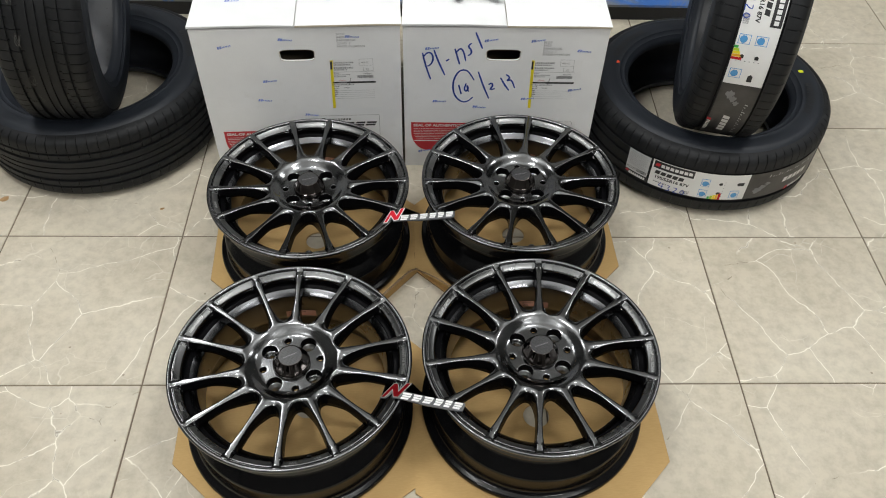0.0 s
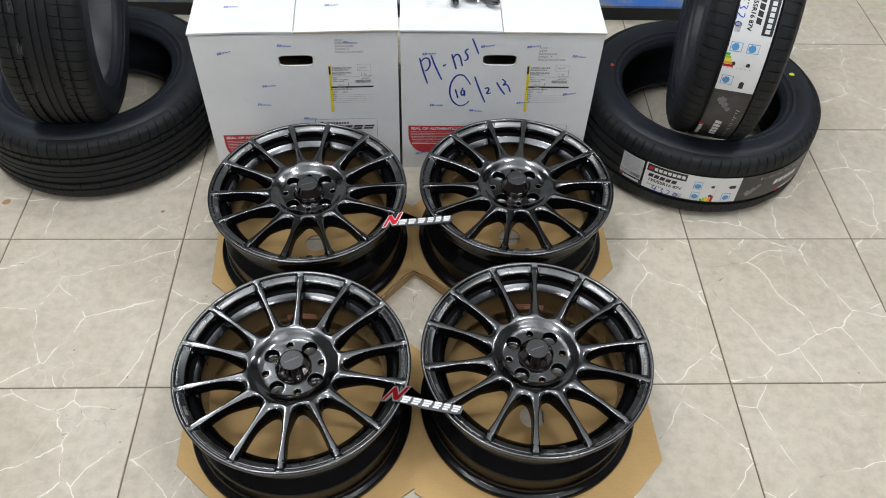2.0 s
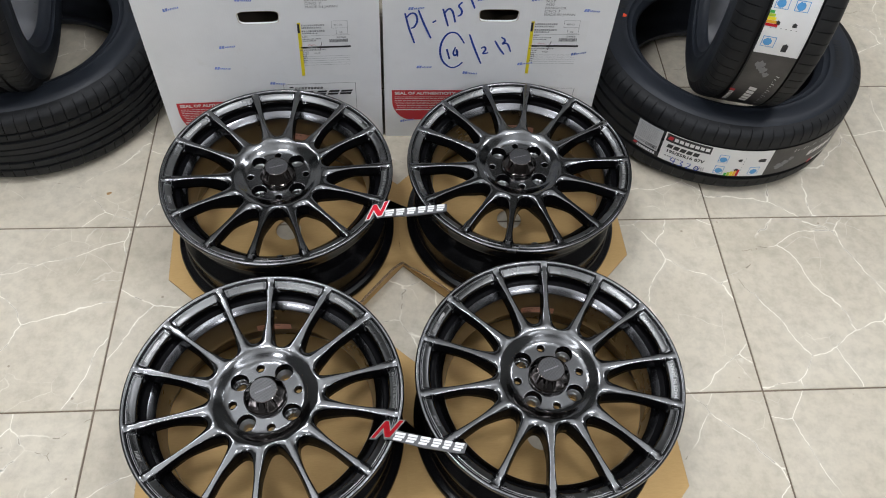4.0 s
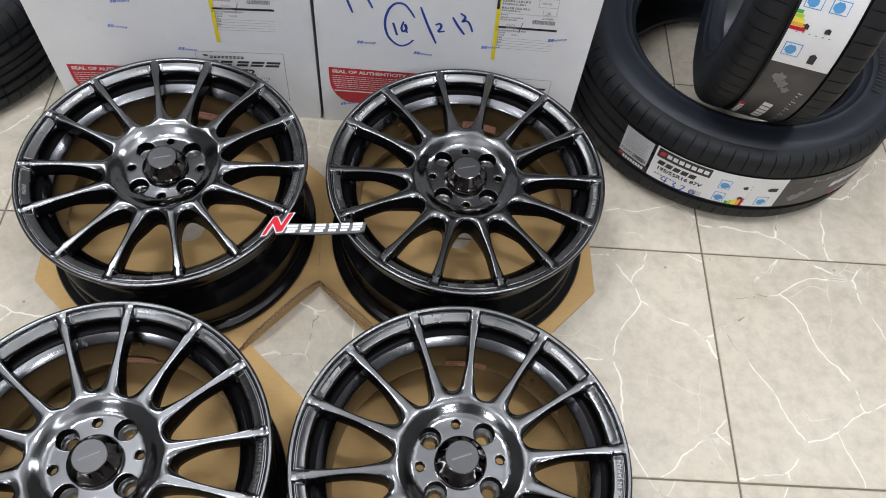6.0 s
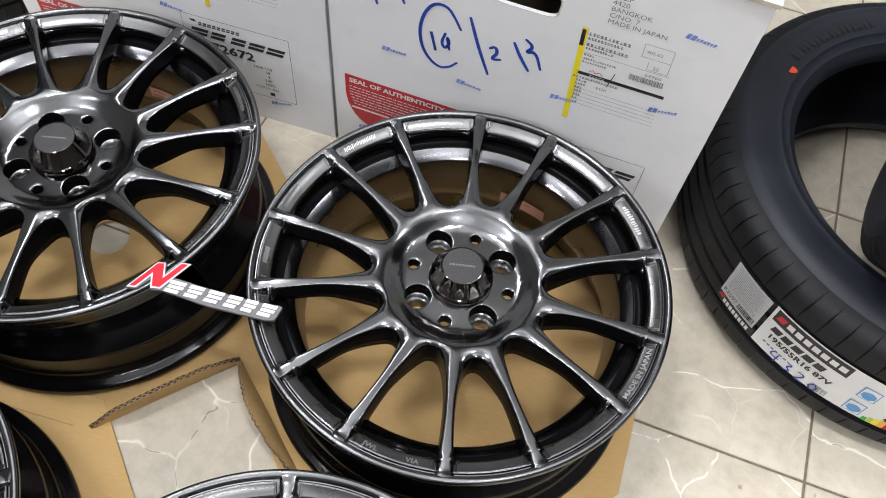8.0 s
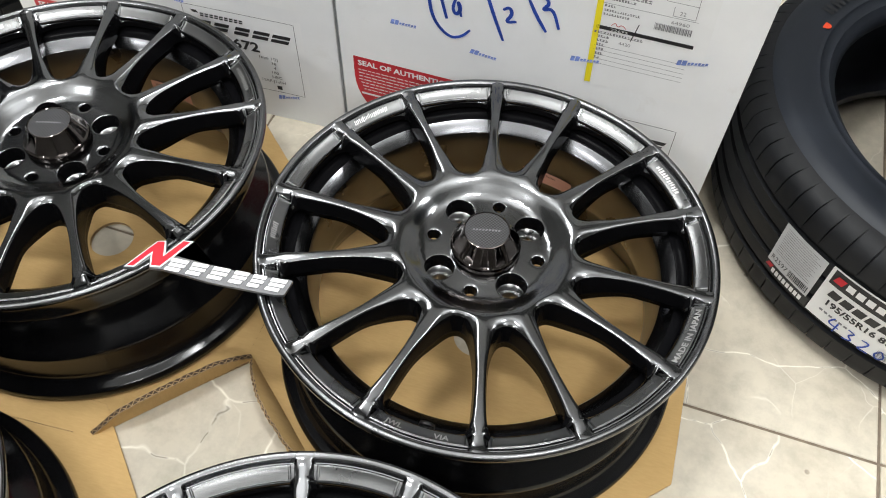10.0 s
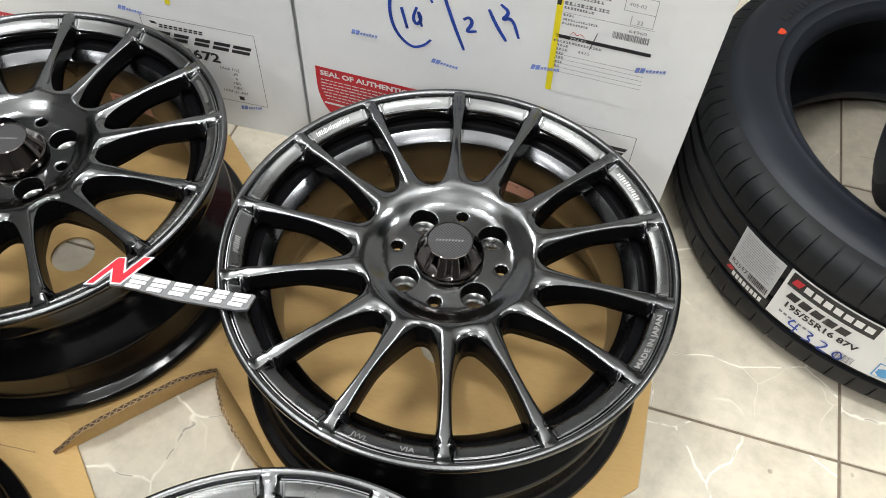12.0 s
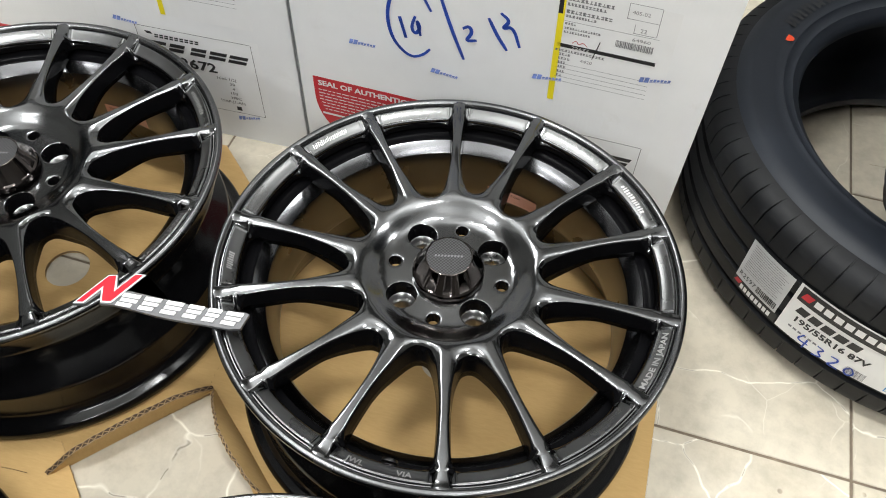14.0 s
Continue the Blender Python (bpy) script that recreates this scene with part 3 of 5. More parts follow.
    # pink inspection sticker on the inner barrel
    def mp(u, v, lift):
        r, a = 0.1676 - lift, radians(66) - u / 0.1676
        return (r * math.cos(a), r * math.sin(a), 0.0975 + v)
    g = Geo()
    g.patch(mp, -0.030, 0, 0.030, 0.018, 10)
    st = part("inspection_sticker", g, PINK, w, "small pink inspection sticker on the inner barrel")
    g = Geo()
    g.text(mp, "100", -0.027, 0.002, 0.0090, 0.0012, 1.2)
    g.text(mp, "INSPECTOR", -0.024, 0.0118, 0.0050, 0.0012, 1.3)
    part("sticker_print", g, INK, st)
    g = Geo()
    va = spoke_angle(7) - PITCH / 2
    rr = 0.1935
    ring = []
    for q, zz in ((0.0, 0.0012), (0.0045, 0.0012), (0.0045, 0.003), (0.0068, 0.003), (0.0072, 0.0)):
        ring.append([((rr - zz) * math.cos(va + q * math.cos(2 * PI * i / 20) / rr), (rr - zz) * math.sin(va + q * math.cos(2 * PI * i / 20) / rr), 0.1745 + q * 0.8 * math.sin(2 * PI * i / 20)) for i in range(20)])
    g.grid(ring, True)
    part("valve_hole", g, PANEL, w, smooth=True)
    return w


SEAT = alloy_material("machined_seat", (0.36, 0.36, 0.36), 0.28, coat=0.0)
LEDGE = alloy_material("bright_ledge_alloy", (0.18, 0.182, 0.192), 0.2, coat=0.0)
LETTERMETAL = alloy_material("cast_letter_alloy", (0.5, 0.5, 0.495), 0.45, coat=0.0)
SPOKE_A, SPOKE_B, SPOKE_END, HUB = spoke_mesh(False), spoke_mesh(True), spoke_end_mesh(), hub_mesh()
WHEELS = [(-0.1769, 1.2182, 1.9573), (0.2883, 1.2790, 1.9154), (-0.1239, 0.7598, 2.1205), (0.3305, 0.8236, 2.0185)]
LAB = "hyper black fourteen-spoke alloy wheel lying face up on brown card"
first = None
for cx, cy, ph in WHEELS:
    m = pose(cx, cy, 0.0045, 0, 0, math.degrees(ph) - 90)
    first = copy_thing(first, m) if first else wheel(m, LAB)

# ---------------------------------------------------------------- card pads


def card_pad(cx, cy, rz, label, z=0.0, h=0.2375, c=0.105, longer=(0.0, 0.0)):
    """Octagonal corrugated pad with a round hole in its middle; longer: how far the near corner reaches on down the two sides."""
    p = thing("cardboard_pad", pose(cx, cy, z, 0, 0, rz), label, "cardboard", "pads under the wheels")
    hole, t = 0.026, 0.0042
    corner = [(h, -c - longer[1]), (h, c), (c, h), (-c, h), (-h, c), (-h, -c - longer[0]), (-c, -h), (c, -h)]
    outer, n = [], 12
    for i in range(8):
        a, b = corner[i], corner[(i + 1) % 8]
        for k in range(n):
            outer.append((a[0] + (b[0] - a[0]) * k / n, a[1] + (b[1] - a[1]) * k / n))

    def ring(q, dz):
        out = []
        for x, y in outer:
            r = math.hypot(x, y)
            ix, iy = x / r * hole, y / r * hole
            X, Y = ix + (x - ix) * q, iy + (y - iy) * q
            out.append((X, Y, dz))
        return out

    top, edge = Geo(), Geo()
    qs = (0.0, 0.4, 0.75, 0.84, 0.9, 0.95, 1.0)
    top.grid([ring(q, t) for q in qs], True)
    part("top_liner", top, CARD, p, smooth=True)
    low = Geo()
    low.grid([ring(q, 0.0004) for q in qs], True)
    part("bottom_liner", low, CARD, p, smooth=True, flip=True)
    edge.grid([ring(0.999, t - 0.0002), ring(0.999, 0.0007)], True)
    edge.grid([ring(0.002, 0.0007), ring(0.002, t - 0.0003)], True)
    e = part("cut_edge", edge, CARD_CUT, p, "raw corrugated edge")
    fl = Geo()
    zig = []
    for i in range(len(outer)):
        a, b = outer[i], outer[(i + 1) % len(outer)]
        for k in range(4):
            q = k / 4
            x, y = a[0] + (b[0] - a[0]) * q, a[1] + (b[1] - a[1]) * q
            zig.append((x, y, 0.0007 if k % 2 else t - 0.0005))
    s = 1.0028
    for i in range(0, len(zig) - 1):
        (x0, y0, z0), (x1, y1, z1) = zig[i], zig[i + 1]
        fl.add([(x0 * s, y0 * s, z0), (x1 * s, y1 * s, z1), (x1 * s, y1 * s, z1 + 0.0006), (x0 * s, y0 * s, z0 + 0.0006)], [(0, 1, 2, 3)])
    part("fluting", fl, CARD_EDGE, e)
    return p


def perforation(pad, a, b):
    """A dashed tear line pressed into the card."""
    inv = pad.matrix_basis.inverted()
    ax, ay = b[0] - a[0], b[1] - a[1]
    L = math.hypot(ax, ay)
    nx, ny = -ay / L * 0.0004, ax / L * 0.0004
    g = Geo()
    for i in range(int(L / 0.0042)):
        p, q = i * 0.0042 / L, (i * 0.0042 + 0.0026) / L
        g.add([inv @ Vector((a[0] + ax * k + nx * e, a[1] + ay * k + ny * e, 0.0046 + pad.matrix_basis.translation.z)) for k, e in ((p, -1), (q, -1), (q, 1), (p, 1))], [(0, 1, 2, 3)])
    part("tear_line", g, CARD_EDGE, pad, "dashed tear line in the card")


PAD_LABEL = "brown corrugated cardboard octagon lying under a wheel"
PAD_BL = card_pad(-0.1769, 1.2182, 8.7, "brown corrugated cardboard octagon under a wheel, corner bent up")
PAD_BR = card_pad(0.2883, 1.2790, 6.8, "brown corrugated cardboard octagon under a wheel, edge bent up", 0.0009)
PAD_FL = card_pad(-0.1150, 0.7720, 8.0, PAD_LABEL, 0.0018, 0.2500, 0.110, (0.0, 0.045))
card_pad(0.3420, 0.7900, 7.0, PAD_LABEL, 0.0027, 0.2450, 0.108, (0.045, 0.0))
perforation(PAD_BL, (0.0660, 1.1560), (0.0560, 1.2060))
perforation(PAD_FL, (-0.1500, 0.9770), (-0.0500, 0.9955))



def bent_flap(pad, a, b, heights, lean, half=0.0026):
    """Strip of the pad folded up along the line a-b, with its raw fluted edge on top."""
    inv = pad.matrix_basis.inverted()
    ax, ay = b[0] - a[0], b[1] - a[1]
    L = math.hypot(ax, ay)
    nx, ny = ay / L, -ax / L
    n = 48
    rnd = random.Random(int(L * 1e4))
    wob = [rnd.uniform(-0.0007, 0.0007) for _ in range(n + 1)]
    face, back, edge, zig = Geo(), Geo(), Geo(), Geo()
    steps = (0.0, 0.25, 0.5, 0.75, 1.0)
    F, B = [[] for _ in steps], [[] for _ in steps]
    for i in range(n + 1):
        q = i / n
        h = float(np.interp(q, [k / (len(heights) - 1) for k in range(len(heights))], heights)) + wob[i] * 0.5
        for k, s in enumerate(steps):
            o = lean * h * s ** 1.5 + wob[i] * s + 0.0008 * math.sin(PI * s) * math.sin(3.1 * PI * q + L * 40)
            x, y = a[0] + ax * q + nx * o, a[1] + ay * q + ny * o
            F[k].append(tuple(inv @ Vector((x + nx * half, y + ny * half, 0.001 + h * s))))
            B[k].append(tuple(inv @ Vector((x - nx * half, y - ny * half, 0.0024 + h * s))))
    face.grid(F)
    back.grid(B)
    f = part("bent_flap", face, CARD, pad, "flap folded up from the floor", True)
    part("flap_back", back, CARD, f, smooth=True)
    edge.grid([F[-1], B[-1]])
    part("cut_edge", edge, CARD_EDGE, f, "raw fluted edge")
    m = max(8, int(L / 0.0036))
    f2, b2 = F[-1], B[-1]
    at = lambda row, q: Vector(row[min(n - 1, int(q * n))]).lerp(Vector(row[min(n, int(q * n) + 1)]), q * n - int(q * n)) if q < 1 else Vector(row[n])
    for i in range(m):
        q0, q1 = i / m, (i + 1) / m
        p0, p1 = at(f2, q0).lerp(at(b2, q0), 0.18 if i % 2 else 0.82), at(f2, q1).lerp(at(b2, q1), 0.82 if i % 2 else 0.18)
        d = Vector((0, 0, 0.0005))
        w = (p1 - p0).normalized().cross(Vector((0, 0, 1))) * 0.0004
        zig.add([p0 - w + d, p0 + w + d, p1 + w + d, p1 - w + d], [(0, 1, 2, 3)])
    for row, other in ((f2, b2), (b2, f2)):
        lift = Vector((0, 0, 0.0006))
        pts = [(Vector(p), Vector(p).lerp(Vector(o), 0.13)) for p, o in zip(row, other)]
        zig.grid([[tuple(p + lift) for p, _ in pts], [tuple(q + lift) for _, q in pts]])
    part("fluting", zig, CARD_CUT, f, "pale liners and flutes round dark holes")


bent_flap(PAD_BL, (-0.0370, 0.9985), (0.0690, 1.1500), (0.001, 0.015, 0.029, 0.034, 0.0355, 0.036, 0.0355, 0.0345, 0.032, 0.022, 0.006), 0.2)
bent_flap(PAD_BR, (0.0725, 1.1475), (0.2040, 1.0615), (0.006, 0.026, 0.040, 0.042, 0.034, 0.016), 0.44, 0.0016)

# ---------------------------------------------------------------- cartons
BOX_W, BOX_D, BOX_H, BOX_T = 0.466, 0.460, 0.4155, 0.005


def front_map(u, v, lift):
    return (u, -lift, v)


def shifted(du, dv, v0=0.0, kv=1.0, lean=0.0):
    """The front panel's map, moved for a label that sits elsewhere on it."""
    return lambda u, v, lift: front_map(u + du + lean * (v - v0), v0 + dv + (v - v0) * kv, lift)


def carton(m, label, stamps, top_stamps, seal_at, form_at, size_at, print_at):
    b = thing("carton", m, label, "box", "wheel cartons")
    W, D, H, T = BOX_W, BOX_D, BOX_H, BOX_T
    # front panel with the hand hole cut through it
    hx, hz, hw, hh = 0.2308, 0.3440, 0.0390, 0.0148
    n = 16
    fr = [(W * k / n, 0) for k in range(n)] + [(W, H * k / n) for k in range(n)] + [(W - W * k / n, H) for k in range(n)] + [(0, H - H * k / n) for k in range(n)]
    hol = []
    for u, v in fr:
        a = math.atan2((v - hz) * 1.1, (u - hx) * 0.55)
        ca, sa = math.cos(a), math.sin(a)
        k = (abs(ca) ** 5 + abs(sa) ** 5) ** (-1 / 5)
        hol.append((hx + hw * ca * k * (0.98 if sa < 0 else 1), hz + hh * sa * k))
    g = Geo()
    g.grid([[(u + (a - u) * t, 0.0, v + (c - v) * t) for (u, v), (a, c) in zip(fr, hol)] for t in (0, 0.4, 0.8, 0.97, 1)], True)
    g.grid([[(a, y, c) for a, c in hol] for y in (0, T)], True)
    g.grid([[(u + (a - u) * t, T, v + (c - v) * t) for (u, v), (a, c) in zip(fr, hol)] for t in (0, 1)], True)
    body = part("front_panel", g, BOARD, b, "front panel with an oval hand hole")
    rim = Geo()
    rim.grid([[(a + (a - hx) * e, -0.0004, c + (c - hz) * e) for a, c in hol] for e in (0.0, 0.035)], True)
    part("hand_hole_edge", rim, BOARD_RAW, body, "torn brown edge of the hand hole")
    g = Geo()
    g.box(0, T, 0, T, D, H)
    part("side_panel", g, BOARD, b)
    g = Geo()
    g.box(W - T, T, 0, W, D, H)
    part("side_panel", g, BOARD, b)
    g = Geo()
    g.box(T, D - T, 0, W - T, D, H)
    part("back_panel", g, BOARD, b)
    g = Geo()
    g.box(T, T, 0.0, W - T, D - T, T)
    part("bottom_panel", g, BOARD, b)
    # added dark sheet behind the hand hole, giving the inside its shade
    g = Geo()
    g.box(T, 0.1, 0.02, W - T, 0.105, H - 0.01)
    part("hand_hole_shade", g, BOARD_SHADE, b, "dark sheet added for the shade inside the carton")
    # inner dust flaps, then the two outer flaps that meet in the middle
    g = Geo()
    g.box(T, T, H - 0.003, W - T, 0.225, H + 0.0015)
    part("dust_flap", g, BOARD, b)
    g = Geo()
    g.box(T, 0.230, H - 0.003, W - T, D - T, H + 0.0015)
    part("dust_flap", g, BOARD, b)
    rnd = random.Random(int(abs(m.translation.x) * 1000))
    for side in (0, 1):
        g = Geo()
        x0, x1 = (-0.002, W / 2 - 0.0012) if side == 0 else (W / 2 + 0.0012, W + 0.003)
        ny, nx = 14, 8
        rise = lambda x, y: 0.0022 * smoothstep(0.09, 0.0, y) * (0.25 + 0.75 * math.sin(PI * min(1, max(0, (x - x0) / (x1 - x0)))) ** 0.7)
        yf = [-0.0012 - 0.0012 * rnd.random() - (0.0012 if side else 0) for _ in range(nx + 1)]
        rows = []
        for j in range(ny + 1):
            row = []
            for i in range(nx + 1):
                x = x0 + (x1 - x0) * i / nx
                y = yf[i] + (D + 0.002 - yf[i]) * (j / ny) ** 1.4
                row.append((x, y, H + 0.0022 + rise(x, y) * (0.5 if side else 1.0)))
            rows.append(row)
        g.grid(rows)
        g.grid([[(x, y, z + 0.0048) for x, y, z in r] for r in rows])
        fl = part("top_flap", g, BOARD, b, "white top flap, its front edge lifting")
        e = Geo()
        for line in (rows[0], rows[-1], [r[0] for r in rows], [r[-1] for r in rows]):
            e.grid([line, [(x, y, z + 0.0048) for x, y, z in line]])
        part("flap_edge", e, BOARD_RAW if side else BOARD, fl, "raw board edge")
        g = Geo()
        for u, v in top_stamps:
            if (u < W / 2) == (side == 0):
                stamp_mark(g, lambda a, c, l: (a, c, H + 0.0022 + rise(a, c) * (0.5 if side else 1.0) + 0.0048 + 0.0006 + l), u, v, 0.02)
        if g.v:
            part("ink_stamp", g, STAMP, fl, "faint blue ink stamp")
    # prints and labels on the front
    for u, v in stamps:
        g = Geo()
        stamp_mark(g, front_map, u, v, rnd.uniform(-0.1, 0.28))
        part("ink_stamp", g, STAMP, body, "smudged blue ink stamp")
    g = Geo()
    mp = shifted(*print_at)
    for i, line in enumerate(("N.S.P", "4420", "BANGKOK", "C/NO. 7", "MADE IN JAPAN")):
        g.text(mp, line, 0.317, 0.394 - i * 0.0080, 0.0082, stretch=1.08)
    part("shipping_print", g, INK_SOFT, body, "grey stencilled shipping lines")
    seal_label(body, shifted(*seal_at))
    freight_label(body, shifted(*form_at))
    wheel_label(body, shifted(*size_at))
    return b, body


def stamp_mark(g, mp, u, v, tilt):
    """Smudged stamp: a slanted block and a row of dashes."""
    ca, sa = math.cos(tilt), math.sin(tilt)
    k = 1.22
    q = lambda a, c, l: mp(u + k * (a * ca - c * sa), v + k * (a * sa + c * ca), l)
    g.patch(q, 0.000, -0.0024, 0.0035, 0.0030, lift=0.0014, slant=0.0016)
    g.patch(q, 0.0042, -0.0024, 0.0080, 0.0030, lift=0.0014, slant=0.0016)
    for i in range(6):
        g.patch(q, 0.0092 + 0.0029 * i, -0.0012, 0.0114 + 0.0029 * i, 0.0010 + 0.0004 * (i % 2), lift=0.0014, slant=0.0008)
    g.patch(q, 0.009, -0.0020, 0.0262, -0.0016, lift=0.0014)


def seal_label(body, mp):
    g = Geo()
    x0, x1, z0, z1 = 0.0115, 0.172, 0.050, 0.140
    pts = [(x0, z1), (x0, z1 - 0.030)]
    for k in range(1, 9):
        a = PI + (PI / 2) * k / 8
        pts.append((x0 + 0.042 + 0.042 * math.cos(a), z1 - 0.030 - 0.0 + (z1 - 0.030 - z0) * math.sin(a)))
    for k in range(0, 9):
        a = 1.5 * PI + (PI / 2) * k / 8
        pts.append((x1 - 0.042 + 0.042 * math.cos(a), z1 - 0.030 + (z1 - 0.030 - z0) * math.sin(a)))
    pts.append((x1, z1))
    g.poly(mp, pts, 0.0005)
    s = part("seal_label", g, RED, body, "red seal sticker with white lettering")
    g = Geo()
    g.text(mp, "SEAL OF AUTHENTICITY", x0 + 0.006, z1 - 0.0125, 0.0108, 0.0009, 1.12, 0.0004)
    rnd = random.Random(4)
    for i in range(7):
        z = z1 - 0.0205 - i * 0.0052
        left, L = x0 + 0.006 + max(0, i - 3) * 0.002, rnd.uniform(0.115, 0.14)
        q = left
        while q < left + L:
            ww = rnd.uniform(0.003, 0.010)
            g.patch(mp, q, z, q + ww, z + 0.0014, lift=0.0009)
            q += ww + 0.0016
    g.patch(mp, x0 + 0.008, z1 - 0.0600, x1 - 0.03, z1 - 0.0568, lift=0.0009)
    part("seal_print", g, WHITE, s, "white print")


def freight_label(body, mp):
    g = Geo()
    x0, x1, zt, zb = 0.2955, 0.4060, 0.352, 0.236
    g.patch(mp, x0 + 0.004, zb - 0.026, x1 + 0.012, zt + 0.003, lift=0.0004)
    p = part("freight_label", g, FORM_PAPER, body, "white freight form with a yellow side band")
    g = Geo()
    g.patch(mp, x0 + 0.0045, 0.2115, x0 + 0.0110, zt + 0.002, lift=0.0008)
    part("yellow_band", g, YELLOW, p, "yellow band")
    g = Geo()
    rnd = random.Random(9)
    for (z, h, l, r) in ((0.345, 0.0042, 0.308, 0.352), (0.339, 0.0036, 0.308, 0.345), (0.330, 0.0042, 0.308, 0.350), (0.325, 0.0030, 0.308, 0.338),
                         (0.316, 0.0028, 0.308, 0.318), (0.3105, 0.0026, 0.308, 0.345), (0.3055, 0.0026, 0.308, 0.335), (0.276, 0.003, 0.306, 0.316),
                         (0.2705, 0.003, 0.306, 0.316), (0.265, 0.003, 0.306, 0.314), (0.2595, 0.003, 0.306, 0.313), (0.253, 0.003, 0.306, 0.312), (0.2475, 0.003, 0.306, 0.312), (0.281, 0.003, 0.302, 0.352)):
        q = l
        while q < r:
            ww = h * rnd.uniform(0.7, 0.95)
            g.patch(mp, q, z, q + ww, z + h * 0.28, lift=0.0008)
            g.patch(mp, q + rnd.uniform(0, ww * 0.5), z, q + ww * rnd.uniform(0.55, 0.8), z + h, lift=0.0009)
            if rnd.random() < 0.7:
                g.patch(mp, q, z + h * 0.68, q + ww, z + h * 0.92, lift=0.001)
            q += ww * 1.25
    for z in (0.320, 0.2645, 0.2585, 0.2525, 0.2465, 0.2405):
        g.patch(mp, 0.304, z, 0.402, z + 0.00045, lift=0.0008)
    for a, b2, c, d in ((0.367, 0.338, 0.3985, 0.338), (0.367, 0.356, 0.3985, 0.356), (0.376, 0.322, 0.3985, 0.322)):
        g.patch(mp, a, b2, c, b2 + 0.0005, lift=0.0008)
    for a, z0, z1 in ((0.367, 0.338, 0.356), (0.3985, 0.322, 0.356), (0.376, 0.322, 0.333)):
        g.patch(mp, a, z0, a + 0.0005, z1, lift=0.0008)
    g.text(mp, "405-02", 0.371, 0.3445, 0.0062, 0.001)
    g.text(mp, "22", 0.382, 0.3245, 0.0068, 0.001)
    g.text(mp, "64960", 0.376, 0.3125, 0.0058, 0.001, 1.3)
    g.text(mp, "4420", 0.329, 0.2715, 0.0058, 0.001, 1.1)
    bars = Geo()
    bars.patch(mp, 0.3030, 0.2868, 0.4040, 0.2915, lift=0.0008)
    bars.patch(mp, 0.3000, 0.328, 0.3045, 0.351, lift=0.0009)
    part("black_bar", bars, INK, p, "black printed bars")
    part("form_print", g, INK_SOFT, p, "fine grey form print")
    g = Geo()
    g.text(mp, "72672", 0.318, 0.2872, 0.0044, 0.0012, 1.7)
    part("reversed_print", g, WHITE, p, "white digits on the black bar")
    g = Geo()
    q = 0.361
    while q < 0.398:
        ww = rnd.choice((0.0004, 0.0007, 0.0011))
        g.patch(mp, q, 0.3015, q + ww, 0.3100, lift=0.0009)
        q += ww + rnd.choice((0.0004, 0.0008))
    part("barcode", g, INK_SOFT, p, "printed barcode")
    g = Geo()
    g.stroke(mp, [(0.346, 0.303), (0.3435, 0.291), (0.3405, 0.279)], 0.0011, 0.0012)
    part("pen_tick", g, INK, p, "pen stroke")
    g = Geo()
    g.stroke(mp, [(0.318, 0.294), (0.322, 0.299), (0.325, 0.293), (0.329, 0.298), (0.334, 0.293)], 0.0008, 0.0012)
    part("red_mark", g, TAGRED, p, "red pen scribble")


def wheel_label(body, mp):
    x0, x1, zb, zt = 0.2560, 0.4080, 0.052, 0.171
    g = Geo()
    g.patch(mp, x0 - 0.006, zb - 0.008, x1 + 0.010, zt + 0.005, lift=0.0004)
    p = part("wheel_label", g, FORM_PAPER, body, "white wheel size label with black print")
    g = Geo()
    for a, b2, c, d in ((x0, zt, x1, zt + 0.0006), (x0, zb, x1, zb + 0.0006), (x0, zb, x0 + 0.0006, zt), (x1, zb, x1 + 0.0006, zt)):
        g.patch(mp, a, b2, c, d, lift=0.0008)
    # maker's mark and model mark as plain slanted blocks
    g.patch(mp, x0 + 0.014, 0.1605, x0 + 0.022, 0.1645, lift=0.0008, slant=-0.003)
    for i in range(9):
        q = x0 + 0.023 + i * 0.0067
        g.patch(mp, q, 0.1562, q + 0.0050, 0.1586, lift=0.0008, slant=0.0004)
        g.patch(mp, q + 0.0007, 0.1594, q + 0.0057, 0.1618, lift=0.0008, slant=0.0004)
    for q, ww in ((0.008, 0.024), (0.037, 0.020), (0.066, 0.020), (0.091, 0.022), (0.117, 0.024)):
        q += x0
        g.patch(mp, q, 0.1378, q + ww, 0.1432, lift=0.0008, slant=0.0022)
        g.patch(mp, q + 0.0030, 0.1452, q + ww + 0.0030, 0.1506, lift=0.0008, slant=0.0022)
    g.text(mp, "72672", 0.292, 0.1160, 0.0205, 0.0008, 1.22, 0.0006)
    for i, line in enumerate(("16x6 1/2J", "38", "4", "100", "HBC", "1SAF-J1-AH")):
        g.text(mp, line, 0.372 - 0.0024 * len(line), 0.1065 - i * 0.0078, 0.0066, 0.0008, 1.1)
    for i, n in enumerate((3, 4, 3, 4)):
        for k in range(n):
            g.patch(mp, 0.300 + k * 0.005, 0.1065 - i * 0.0078, 0.304 + k * 0.005, 0.1105 - i * 0.0078, lift=0.0008)
    g.patch(mp, 0.3695, 0.0565, 0.3765, 0.0630, lift=0.0008)
    part("label_print", g, INK, p, "black print on the wheel label")


